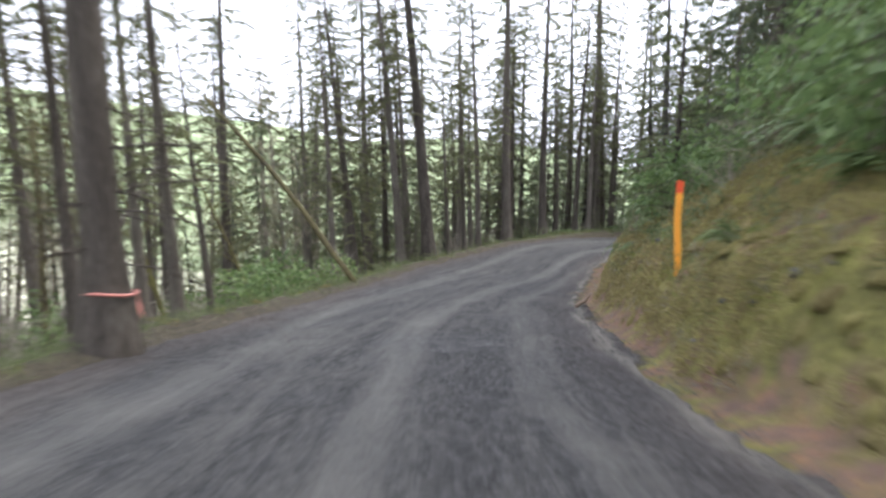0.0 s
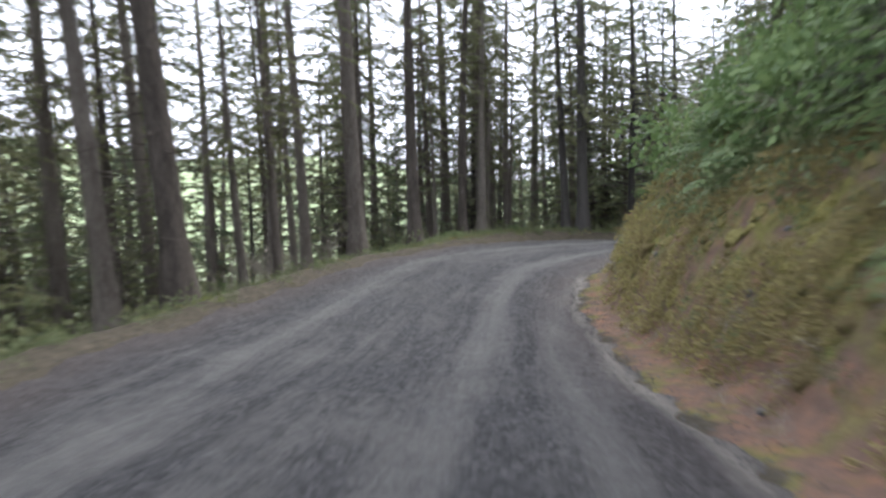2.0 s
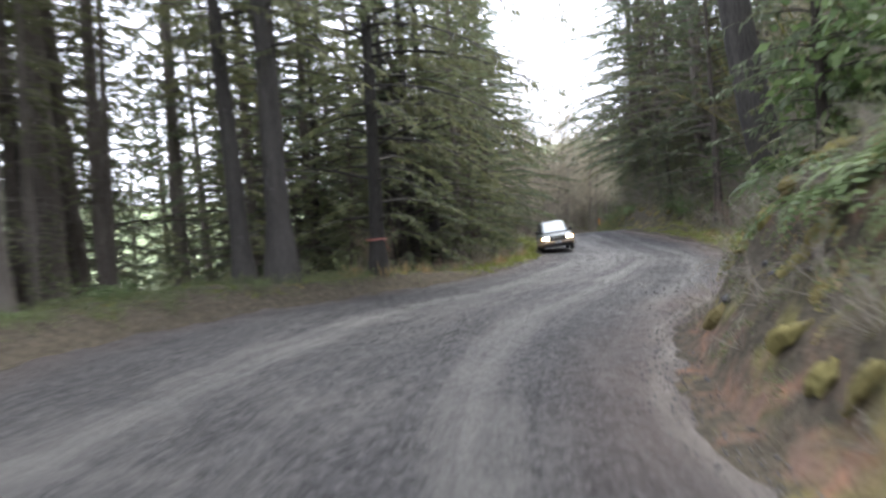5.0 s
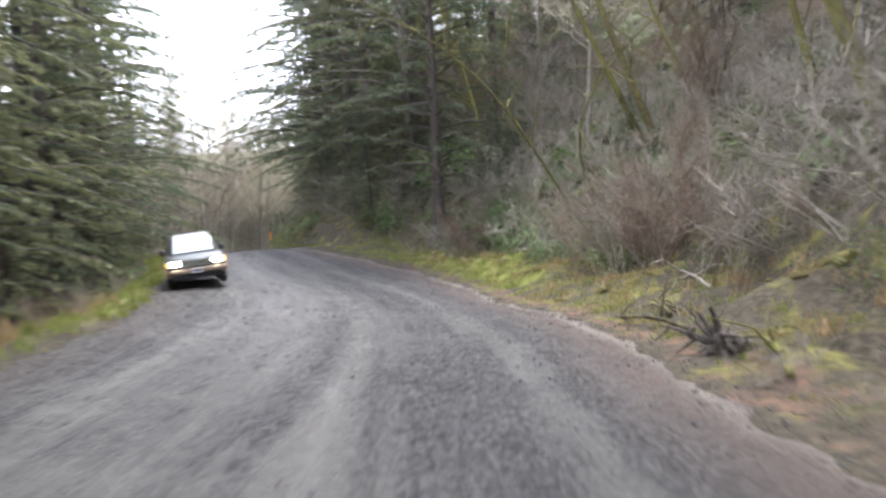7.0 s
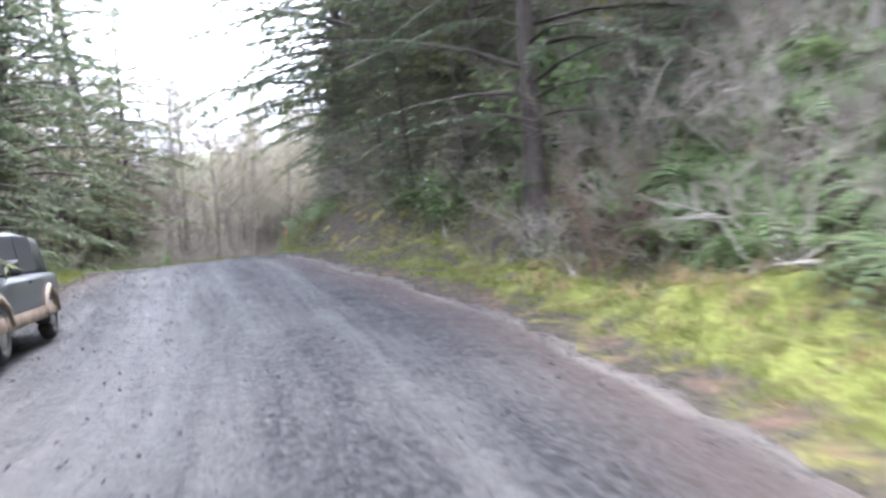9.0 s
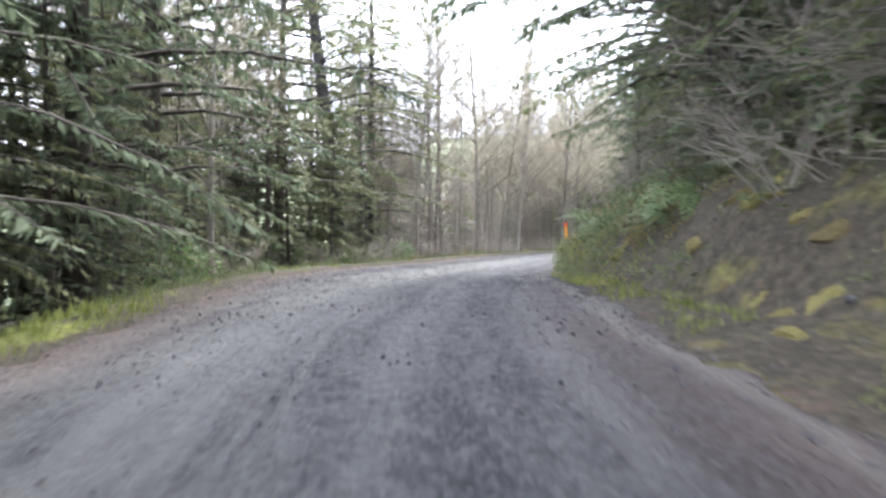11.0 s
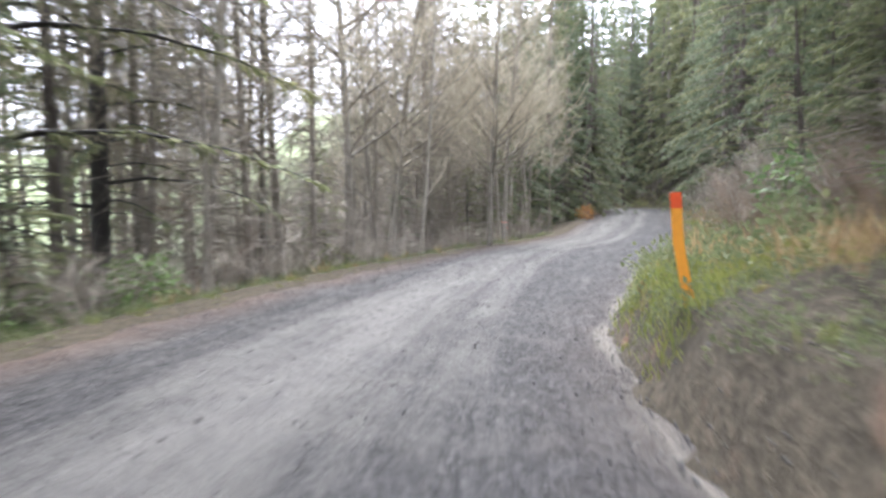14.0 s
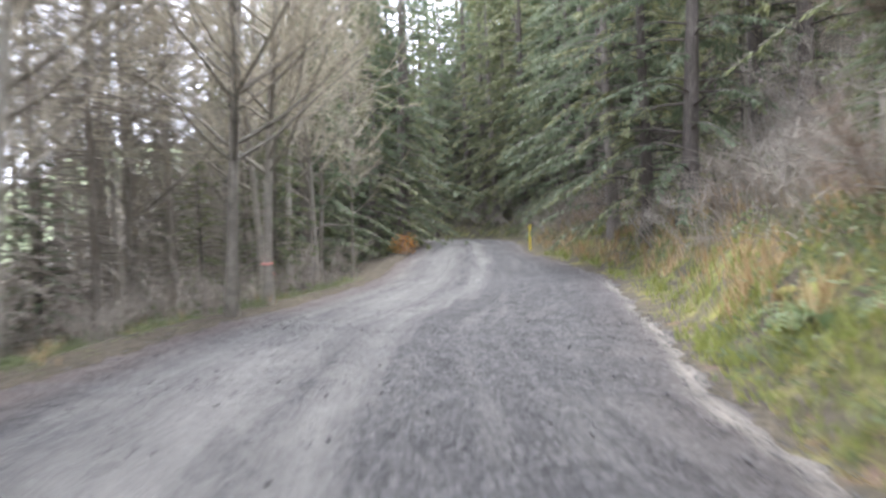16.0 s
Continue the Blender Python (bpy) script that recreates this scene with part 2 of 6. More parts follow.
bump(n, l, b, math_node(n, l, "ADD", hgt, math_node(n, l, "MULTIPLY", lump, 1.6)), 1.0, 0.085)

# ---- the line of the road: the drive line's place, height and crossfall ----
KX = [-3.0, -1.0, -0.2, 0.0, 0.06, 0.13, 0.43, 1.06, 1.88, 3.13, 4.41, 5.9, 8.06, 10.96, 13.9, 17.4, 21.4, 25.1, 28.9, 32.3, 35.6, 38.6, 41.25, 43.8, 46.7, 49.7, 52.9, 56.3, 59.8, 63.3, 67.1, 76.0, 82.5, 90.0, 98.9, 107.7, 116.0, 123.4, 129.0, 133.0, 139.0, 150.0, 180.0, 240.0]
KY = [-45.0, -25.0, -10.0, 0.0, 4.66, 9.02, 13.68, 18.5, 22.8, 27.3, 31.6, 35.9, 39.98, 43.7, 47.1, 50.15, 52.7, 55.05, 57.6, 60.5, 63.9, 67.5, 71.2, 75.0, 78.5, 82.0, 85.4, 88.6, 91.6, 94.4, 97.1, 103.1, 106.0, 109.3, 114.0, 118.7, 124.2, 131.0, 139.0, 148.0, 164.0, 195.0, 260.0, 380.0]
KZ = [2.0, 1.2, 0.5, 0.0, -0.25, -0.43, -0.56, -0.8, -1.0, -1.12, -1.12, -0.82, -0.5, -0.33, -0.3, -0.22, -0.22, -0.2, -0.08, -0.08, -0.01, 0.15, 0.5, 0.8, 0.83, 0.7, 0.5, 0.33, 0.2, 0.11, 0.1, 0.1, 0.13, 0.25, 0.7, 1.15, 1.4, 1.5, 1.5, 1.5, 1.5, 1.5, 1.5, 1.5]
KB = [-0.05, -0.05, -0.05, -0.054, -0.053, -0.046, -0.035, -0.016, 0.005, 0.027, 0.044, 0.048, 0.048, 0.042, 0.036, 0.026, 0.023, 0.031, 0.04, 0.044, 0.024, -0.002, -0.038, -0.05, -0.043, -0.027, -0.009, 0.005, 0.013, 0.019, 0.024, 0.02, 0.01, 0.0, 0.0, 0.0, 0.0, 0.0, 0.0, 0.0, 0.0, 0.0, 0.0, 0.0]


def spline(rows, steps=12):
    """Catmull-Rom through rows, as a dense array."""
    k = np.array(rows, float)
    k = np.vstack([2 * k[0] - k[1], k, 2 * k[-1] - k[-2]])
    u = np.linspace(0, 1, steps, endpoint=False)[:, None]
    out = []
    for a, b_, c, d in zip(k, k[1:], k[2:], k[3:]):
        out.append(0.5 * (2 * b_ + (c - a) * u + (2 * a - 5 * b_ + 4 * c - d) * u ** 2 + (3 * b_ - a - 3 * c + d) * u ** 3))
    return np.vstack(out + [k[-2][None]])


LINE = spline(list(zip(KX, KY, KZ, KB)))
STEP = np.hypot(*np.diff(LINE[:, :2], axis=0).T)
ARC = np.r_[0, np.cumsum(STEP)]
ARC -= ARC[12 * 3]
TAN = np.gradient(LINE[:, :2], axis=0)
TAN /= np.linalg.norm(TAN, axis=1)[:, None]
LEFT_S = [-50, 9, 15, 22, 30, 36, 42, 47, 52, 56, 60, 65, 70, 77, 83, 88, 93, 98, 103, 110, 119, 126, 134, 150, 250]
LEFT_N = [4.4, 4.45, 3.9, 4.1, 4.95, 4.45, 4.5, 5.3, 6.3, 6.2, 5.7, 4.7, 4.4, 4.8, 4.8, 3.8, 3.4, 4.2, 5.2, 5.7, 5.4, 4.9, 4.0, 3.9, 3.9]
RIGHT_S = [-50, 11, 20, 27, 33, 38, 45, 52, 57, 62, 68, 74, 78, 83, 87, 92, 106, 112, 118, 122, 130, 136, 150, 163, 250]
RIGHT_N = [-2.3, -2.3, -2.3, -1.9, -1.5, -1.3, -1.3, -1.5, -1.9, -2.7, -2.7, -2.5, -2.9, -3.0, -2.4, -1.9, -1.7, -1.2, -1.3, -1.8, -2.7, -3.8, -3.7, -1.9, -1.9]


def to_road(x, y):
    """Along-road distance, offset to the left, drive-line height and crossfall of places."""
    x, y = np.atleast_1d(x).astype(float), np.atleast_1d(y).astype(float)
    s, o, z, k = (np.empty(len(x)) for _ in range(4))
    for a in range(0, len(x), 20000):
        px, py = x[a:a + 20000, None] - LINE[None, :, 0], y[a:a + 20000, None] - LINE[None, :, 1]
        i = (px * px + py * py).argmin(1)
        r = np.arange(len(i))
        dx, dy = px[r, i], py[r, i]
        along = dx * TAN[i, 0] + dy * TAN[i, 1]
        side = TAN[i, 0] * dy - TAN[i, 1] * dx
        far = np.hypot(dx, dy)
        s[a:a + 20000] = ARC[i] + np.clip(along, -1, 1)
        o[a:a + 20000] = np.where(np.abs(along) > 2, np.sign(side) * far, side)
        z[a:a + 20000], k[a:a + 20000] = LINE[i, 2], LINE[i, 3]
    return s, o, z, k


def on_road(s, o):
    """x, y of a place s metres along and o to the left."""
    x, y = np.interp(s, ARC, LINE[:, 0]), np.interp(s, ARC, LINE[:, 1])
    tx, ty = np.interp(s, ARC, TAN[:, 0]), np.interp(s, ARC, TAN[:, 1])
    h = np.hypot(tx, ty)
    return x - ty / h * o, y + tx / h * o


def wave(x, y, scale, seed):
    """Cheap smooth noise between about -1 and 1."""
    r = np.random.RandomState(seed)
    v = np.zeros_like(x)
    for k in range(7):
        a, f, p = r.uniform(0, 6.28), scale * r.uniform(0.6, 1.9), r.uniform(0, 6.28)
        v += np.sin((x * np.cos(a) + y * np.sin(a)) * f + p)
    return v / 3.2


def smooth(v, a, b):
    u = np.clip((v - a) / (b - a), 0, 1)
    return u * u * (3 - 2 * u)


def land(x, y):
    """Height of the ground and its (s, offset)."""
    x, y = np.atleast_1d(x).astype(float), np.atleast_1d(y).astype(float)
    s, o, z, k = to_road(x, y)
    le, re = np.interp(s, LEFT_S, LEFT_N), np.interp(s, RIGHT_S, RIGHT_N)
    base = z + k * np.clip(o, re, le)
    dl, dr = np.clip(o - le, 0, None), np.clip(re - o, 0, None)
    near = smooth(dl, 0.3, 3.0)
    # downhill side
    mound = np.interp(s, [44, 52, 56, 62, 66], [0, 0.45, 0.6, 0.5, 0]) * np.exp(-((dl - 1.6) / 1.3) ** 2)
    fall = np.interp(s, [40, 54, 64, 72, 92, 104, 150], [0.36, 0.10, 0.25, 0.42, 0.35, 0.20, 0.22])
    prof = -fall * np.clip(dl - 0.6, 0, 14) - 0.30 * np.clip(dl - 14.6, 0, 35) + 0.02 * np.clip(dl - 130, 0, 40) + 0.27 * np.clip(dl - 170, 0, 260)
    down = prof + mound + 0.10 * np.exp(-((dl - 0.5) / 0.35) ** 2)
    down = down + near * wave(x, y, 0.9, 3) * 0.12 + smooth(dl, 3, 12) * wave(x, y, 0.25, 4) * 0.5 + smooth(dl, 120, 260) * wave(x, y, 0.02, 5) * 12
    # uphill side: apron, shelf, steep foot, cut bank, hillside
    apron = np.interp(s, [0, 12, 30, 45, 56, 60, 63, 74, 90, 100, 112, 130, 150], [0.30, 0.45, 0.75, 0.35, 0.35, 0.4, 0.95, 0.5, 0.25, 0.15, 0.05, 0.3, 0.5])
    shelf = np.interp(s, [40, 59, 62, 68, 78, 88, 96, 104, 122, 150], [0.0, 0.0, 0.5, 2.0, 3.2, 1.8, 0.6, 0.0, 0.0, 0.5])
    steep = np.interp(s, [0, 30, 52, 62, 72, 90, 105, 112, 118, 124, 150], [2.0, 2.2, 2.2, 1.5, 1.1, 1.2, 2.2, 4.0, 3.0, 1.1, 0.8])
    foot = np.interp(s, [0, 30, 40, 46, 52, 57, 62, 72, 90, 105, 112, 118, 124, 150], [1.5, 1.4, 1.2, 0.6, 0.6, 1.2, 1.0, 0.9, 0.9, 1.0, 0.8, 0.72, 0.6, 0.6])
    cut = np.interp(s, [0, 30, 50, 60, 72, 90, 103, 108, 120, 126, 150], [1.1, 1.0, 1.0, 0.9, 0.85, 0.85, 0.8, 0.28, 0.28, 0.6, 0.6])
    top = np.interp(s, [0, 30, 40, 47, 53, 62, 72, 90, 103, 108, 120, 126, 150], [1.8, 1.8, 1.5, 0.7, 1.0, 1.6, 2.2, 2.2, 1.6, 0.7, 0.7, 1.4, 1.4])
    u = np.clip(dr - apron, 0, None)
    v = np.clip(u - shelf, 0, None)
    w = np.clip(v - foot / steep, 0, None)
    up = 0.06 * np.clip(dr, 0, apron) + 0.22 * np.clip(u, 0, shelf)
    up = up + np.minimum(steep * v, foot) + np.minimum(cut * w, top) + 0.75 * np.clip(w - top / cut, 0, 35) + 0.3 * np.clip(w - top / cut - 35, 0, 120)
    up = up + smooth(u, 0.1, 1.2) * (wave(x, y, 2.6, 6) * np.interp(s, [0, 50, 60], [0.20, 0.18, 0.12]) + wave(x, y, 0.9, 7) * 0.22) + smooth(u, 4, 15) * wave(x, y, 0.2, 8) * 0.8
    return base + np.where(dl > 0, down, 0) + np.where(dr > 0, up, 0), s, o


def ground_at(s, o):
    x, y = on_road(s, o)
    z, _, _ = land(x, y)
    return float(x), float(y), float(z[0])


def mesh_from(name, verts, faces, material=None, smooth_shade=False):
    me = bpy.data.meshes.new(name)
    me.from_pydata([tuple(v) for v in verts], [], [tuple(f) for f in faces])
    if material:
        me.materials.append(material)
    if smooth_shade:
        me.polygons.foreach_set("use_smooth", [True] * len(me.polygons))
    me.update()
    return me


def grid_mesh(name, px, py, pz, material):
    """A sheet from 2D arrays of points."""
    r, c = px.shape
    me = bpy.data.meshes.new(name)
    me.vertices.add(r * c)
    me.vertices.foreach_set("co", np.stack([px, py, pz], -1).astype(np.float32).ravel())
    i = np.arange(r * c).reshape(r, c)
    q = np.stack([i[:-1, :-1], i[:-1, 1:], i[1:, 1:], i[1:, :-1]], -1).reshape(-1, 4)
    me.loops.add(q.size)
    me.loops.foreach_set("vertex_index", q.ravel().astype(np.int32))
    me.polygons.add(len(q))
    me.polygons.foreach_set("loop_start", (np.arange(len(q)) * 4).astype(np.int32))
    me.polygons.foreach_set("use_smooth", np.ones(len(q), bool))
    me.materials.append(material)
    me.update(calc_edges=True)
    return me


def add_attr(me, name, values):
    a = me.attributes.new(name, "FLOAT", "POINT")
    a.data.foreach_set("value", np.asarray(values, np.float32).ravel())


# ---- ground, one sheet to the horizon ----
def axis(lo, hi, step):
    out = [1.0]
    while out[-1] < 1500:
        out.append(out[-1] * 1.28)
    out = np.cumsum([0] + out)
    out = out[out < 2200]
    return np.r_[lo - out[::-1][:-1], np.arange(lo, hi, step), hi + out]


gx, gy = np.meshgrid(axis(-26, 128, 0.36), axis(-14, 150, 0.36))
gz, gs, go = land(gx.ravel(), gy.ravel())
le, re = np.interp(gs, LEFT_S, LEFT_N), np.interp(gs, RIGHT_S, RIGHT_N)
inside = smooth(le - go, 0.0, 0.5) * smooth(go - re, 0.0, 0.5)
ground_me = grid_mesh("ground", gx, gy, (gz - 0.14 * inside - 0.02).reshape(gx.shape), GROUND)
dr, dl = np.clip(re - go, 0, None), np.clip(go - le, 0, None)
apron = np.interp(gs, [0, 12, 30, 45, 56, 60, 63, 74, 90, 100, 112, 130, 150], [0.30, 0.45, 0.75, 0.35, 0.35, 0.4, 0.95, 0.5, 0.25, 0.15, 0.05, 0.3, 0.5])
add_attr(ground_me, "moss", np.where(dr > 0, np.interp(gs, [0, 42, 50, 60, 75, 98, 104, 114, 120, 150], [0.85, 0.75, 0.25, 0.2, 0.4, 0.2, 0.05, 0.05, 0.3, 0.35]) * (1 - 0.6 * smooth(dr, 4, 9)), np.where(dl > 0, 0.12 * (1 - smooth(dl, 1, 4)), 0)))
add_attr(ground_me, "clay", np.where(dr > 0, np.interp(gs, [0, 12, 30, 48, 60, 75, 90, 110, 150], [0.55, 0.62, 0.68, 0.5, 0.4, 0.4, 0.25, 0.35, 0.2]) * (1 - smooth(dr - apron, 0.05, 0.45)) + np.interp(gs, [0, 12, 20, 30, 34, 42, 50, 56, 98, 102, 108, 113, 117], [0.46, 0.42, 0.38, 0.44, 0.56, 0.54, 0.40, 0.1, 0.1, 0.15, 0.12, 0.12, 0.1]) * smooth(dr, 0.6, 1.2) * (1 - smooth(dr, 3, 5)), np.where(dl > 0, 0.06 * (1 - smooth(dl, 0.3, 1.0)), 0)))
lush = np.interp(gs, [60, 70, 74, 76, 84, 88, 92, 104, 108, 110, 113, 115, 122, 136, 150], [0, 0.05, 0.25, 0.7, 0.6, 0.28, 0.15, 0.2, 0.2, 0.2, 0.22, 0.36, 0.42, 0.4, 0.3]) * smooth(dr, 0.3, 0.9) * (1 - smooth(dr, 1.9, 3.0))
lush += np.interp(gs, [64, 72, 90, 100], [0, 0.55, 0.6, 0.1]) * smooth(dl, 0.0, 0.2) * (1 - smooth(dl, 0.7, 1.4))
add_attr(ground_me, "lush", lush)
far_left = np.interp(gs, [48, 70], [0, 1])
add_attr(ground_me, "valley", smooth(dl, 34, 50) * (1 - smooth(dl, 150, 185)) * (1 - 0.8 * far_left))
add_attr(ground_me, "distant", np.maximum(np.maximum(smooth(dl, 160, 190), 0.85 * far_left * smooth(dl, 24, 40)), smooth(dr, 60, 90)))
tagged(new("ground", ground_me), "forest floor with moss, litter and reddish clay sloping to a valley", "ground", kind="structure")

# ---- road ----
rs = np.arange(-45, 205, 0.3)
cols = np.r_[0, 0.012, 0.03, 0.05, 0.07, 0.09, np.linspace(0.12, 1, 43)]
rl, rr = np.interp(rs, LEFT_S, LEFT_N) + 0.2, np.interp(rs, RIGHT_S, RIGHT_N) - 0.25
rn = rr[:, None] + (rl - rr)[:, None] * cols[None, :]
rn[:, 0] += 0.14 * np.sin(rs * 2.3) + 0.10 * np.sin(rs * 5.1)
rn[:, -1] += 0.12 * np.sin(rs * 1.9 + 1) + 0.08 * np.sin(rs * 4.7)
rx, ry = on_road(np.repeat(rs, 49), rn.ravel())
rz = np.repeat(np.interp(rs, ARC, LINE[:, 2]), 49) + np.repeat(np.interp(rs, ARC, LINE[:, 3]), 49) * rn.ravel()
mid_n = (rl + rr) / 2
half = (rl - rr) / 2
rel = (rn - mid_n[:, None])
crown = 0.06 * (1 - (rel / half[:, None]) ** 2)
track = np.zeros_like(rn)
for c, w, far_, amp in ((0.45, 0.34, (0, 58, 70, 98, 112, 125, 200), (0.7, 0.6, 0.5, 0.3, 0.3, 0.7, 0.6)), (1.9, 0.95, (0, 60, 72, 95, 104, 120, 130, 200), (0.25, 0.2, 0.7, 0.7, 0.95, 0.9, 0.7, 0.6)),
                        (2.9, 0.42, (0, 100, 122, 130, 200), (0.55, 0.6, 0.7, 0.6, 0.6)), (-1.05, 0.28, (0, 60, 72, 95, 104, 200), (0.5, 0.5, 0.4, 0.4, 0.05, 0.15))):
    wander = 0.22 * np.sin(rs * 0.11 + c) + 0.08 * np.sin(rs * 0.5 + 2 * c)
    track = np.maximum(track, np.interp(rs, far_, amp)[:, None] * np.exp(-((rn - c - wander[:, None]) / w) ** 2))
rut = -0.025 * track + 0.016 * wave(rx, ry, 6.5, 14).reshape(rn.shape) + 0.014 * wave(rx, ry, 3.5, 11).reshape(rn.shape) + 0.012 * wave(rx, ry, 1.1, 12).reshape(rn.shape)
edge_drop = -0.10 * (cols[None, :] < 0.001) - 0.10 * (cols[None, :] > 0.999)
road_me = grid_mesh("road", rx.reshape(rn.shape), ry.reshape(rn.shape), rz.reshape(rn.shape) + crown - 0.03 + rut + edge_drop, ROAD)
add_attr(road_me, "track", track)
mudn = np.interp(rs, [30, 56, 66, 88, 100], [0.2, 0.6, 0.9, 0.8, 0.2])[:, None] * (1 - smooth(rn - rr[:, None], 0.3, 1.7)) + np.interp(rs, [84, 94, 126, 134], [0.35, 0.9, 0.9, 0.5])[:, None] * (1 - smooth(rl[:, None] - rn, 0.1, 1.6))
add_attr(road_me, "mud", mudn)
add_attr(road_me, "along", np.repeat(rs, 49))
add_attr(road_me, "across", rn)
add_attr(road_me, "wet", np.interp(rs, [40, 62, 70, 90, 97], [0, 0.5, 1, 1, 0])[:, None] * (0.35 + 0.65 * track))
add_attr(road_me, "silt", np.interp(rs, [4, 10, 58, 66, 96, 102, 140, 150], [0.5, 0.95, 0.8, 0.8, 0.7, 1, 1, 0.3])[:, None] * np.exp(-((rn - rr[:, None] - 0.34 - 0.07 * np.sin(rs * 1.3)[:, None]) / 0.12) ** 2))
tagged(new("road", road_me), "damp grey gravel road with pale packed wheel tracks", "road", kind="structure")

# ---- builders for things that grow ----
class Geo:
    """Gathers points and faces of one mesh."""

    def __init__(self):
        self.v, self.f, self.count = [], [], 0

    def tube(self, pts, radii, sides=5):
        pts = np.asarray(pts, float)
        d = np.gradient(pts, axis=0)
        d /= np.linalg.norm(d, axis=1)[:, None] + 1e-9
        ref = np.where(np.abs(d[:, 2:3]) > 0.9, np.array([[1.0, 0, 0]]), np.array([[0, 0, 1.0]]))
        a = np.cross(d, ref)
        a /= np.linalg.norm(a, axis=1)[:, None] + 1e-9
        b_ = np.cross(d, a)
        ang = np.arange(sides) / sides * 2 * np.pi
        ring = pts[:, None] + np.asarray(radii, float)[:, None, None] * (np.cos(ang)[None, :, None] * a[:, None] + np.sin(ang)[None, :, None] * b_[:, None])
        i0, m = self.count, len(pts)
        self.v.append(ring.reshape(-1, 3))
        i = i0 + np.arange(m * sides).reshape(m, sides)
        j = np.roll(i, -1, 1)
        self.f.append(np.stack([i[:-1], j[:-1], j[1:], i[1:]], -1).reshape(-1, 4))
        self.count += m * sides
        return self

    def leaves(self, at, ahead, side, length, width):
        """Pointed leaves: base, two flanks, tip."""
        at, ahead, side = (np.asarray(q, float) for q in (at, ahead, side))
        length, width = np.broadcast_to(length, len(at))[:, None], np.broadcast_to(width, len(at))[:, None]
        v = np.stack([at, at + ahead * length * 0.45 + side * width / 2, at + ahead * length, at + ahead * length * 0.45 - side * width / 2], 1)
        self.v.append(v.reshape(-1, 3))
        self.f.append(self.count + np.arange(len(at) * 4).reshape(-1, 4))
        self.count += len(at) * 4
        return self

    def mesh(self, name, material, smooth_shade=True):
        me = bpy.data.meshes.new(name)
        v, f = np.concatenate(self.v), np.concatenate(self.f)
        me.vertices.add(len(v))
        me.vertices.foreach_set("co", v.astype(np.float32).ravel())
        me.loops.add(f.size)
        me.loops.foreach_set("vertex_index", f.ravel().astype(np.int32))
        me.polygons.add(len(f))
        me.polygons.foreach_set("loop_start", (np.arange(len(f)) * 4).astype(np.int32))
        me.polygons.foreach_set("use_smooth", np.full(len(f), smooth_shade))
        me.materials.append(material)
        me.update(calc_edges=True)
        return me


def unit(v):
    return v / (np.linalg.norm(v, axis=-1, keepdims=True) + 1e-9)


def child(name, me, parent, label=""):
    ob = new(name, me)
    ob.parent = parent
    return tagged(ob, label) if label else ob


def trunk_line(r, h, lean, wob, n_=12):
    z = np.linspace(0, 1, n_) ** 1.15
    a = r.uniform(0, 6.28)
    x = lean * h * z ** 1.3 + wob * np.sin(z * 5 + a)
    y = wob * np.cos(z * 4 + a * 2) - wob * np.cos(a * 2)
    x -= x[0]
    return np.stack([x, y, z * h], 1)


def along(line, z):
    return np.stack([np.interp(z, line[:, 2], line[:, k]) for k in (0, 1)] + [np.asarray(z, float)], -1)


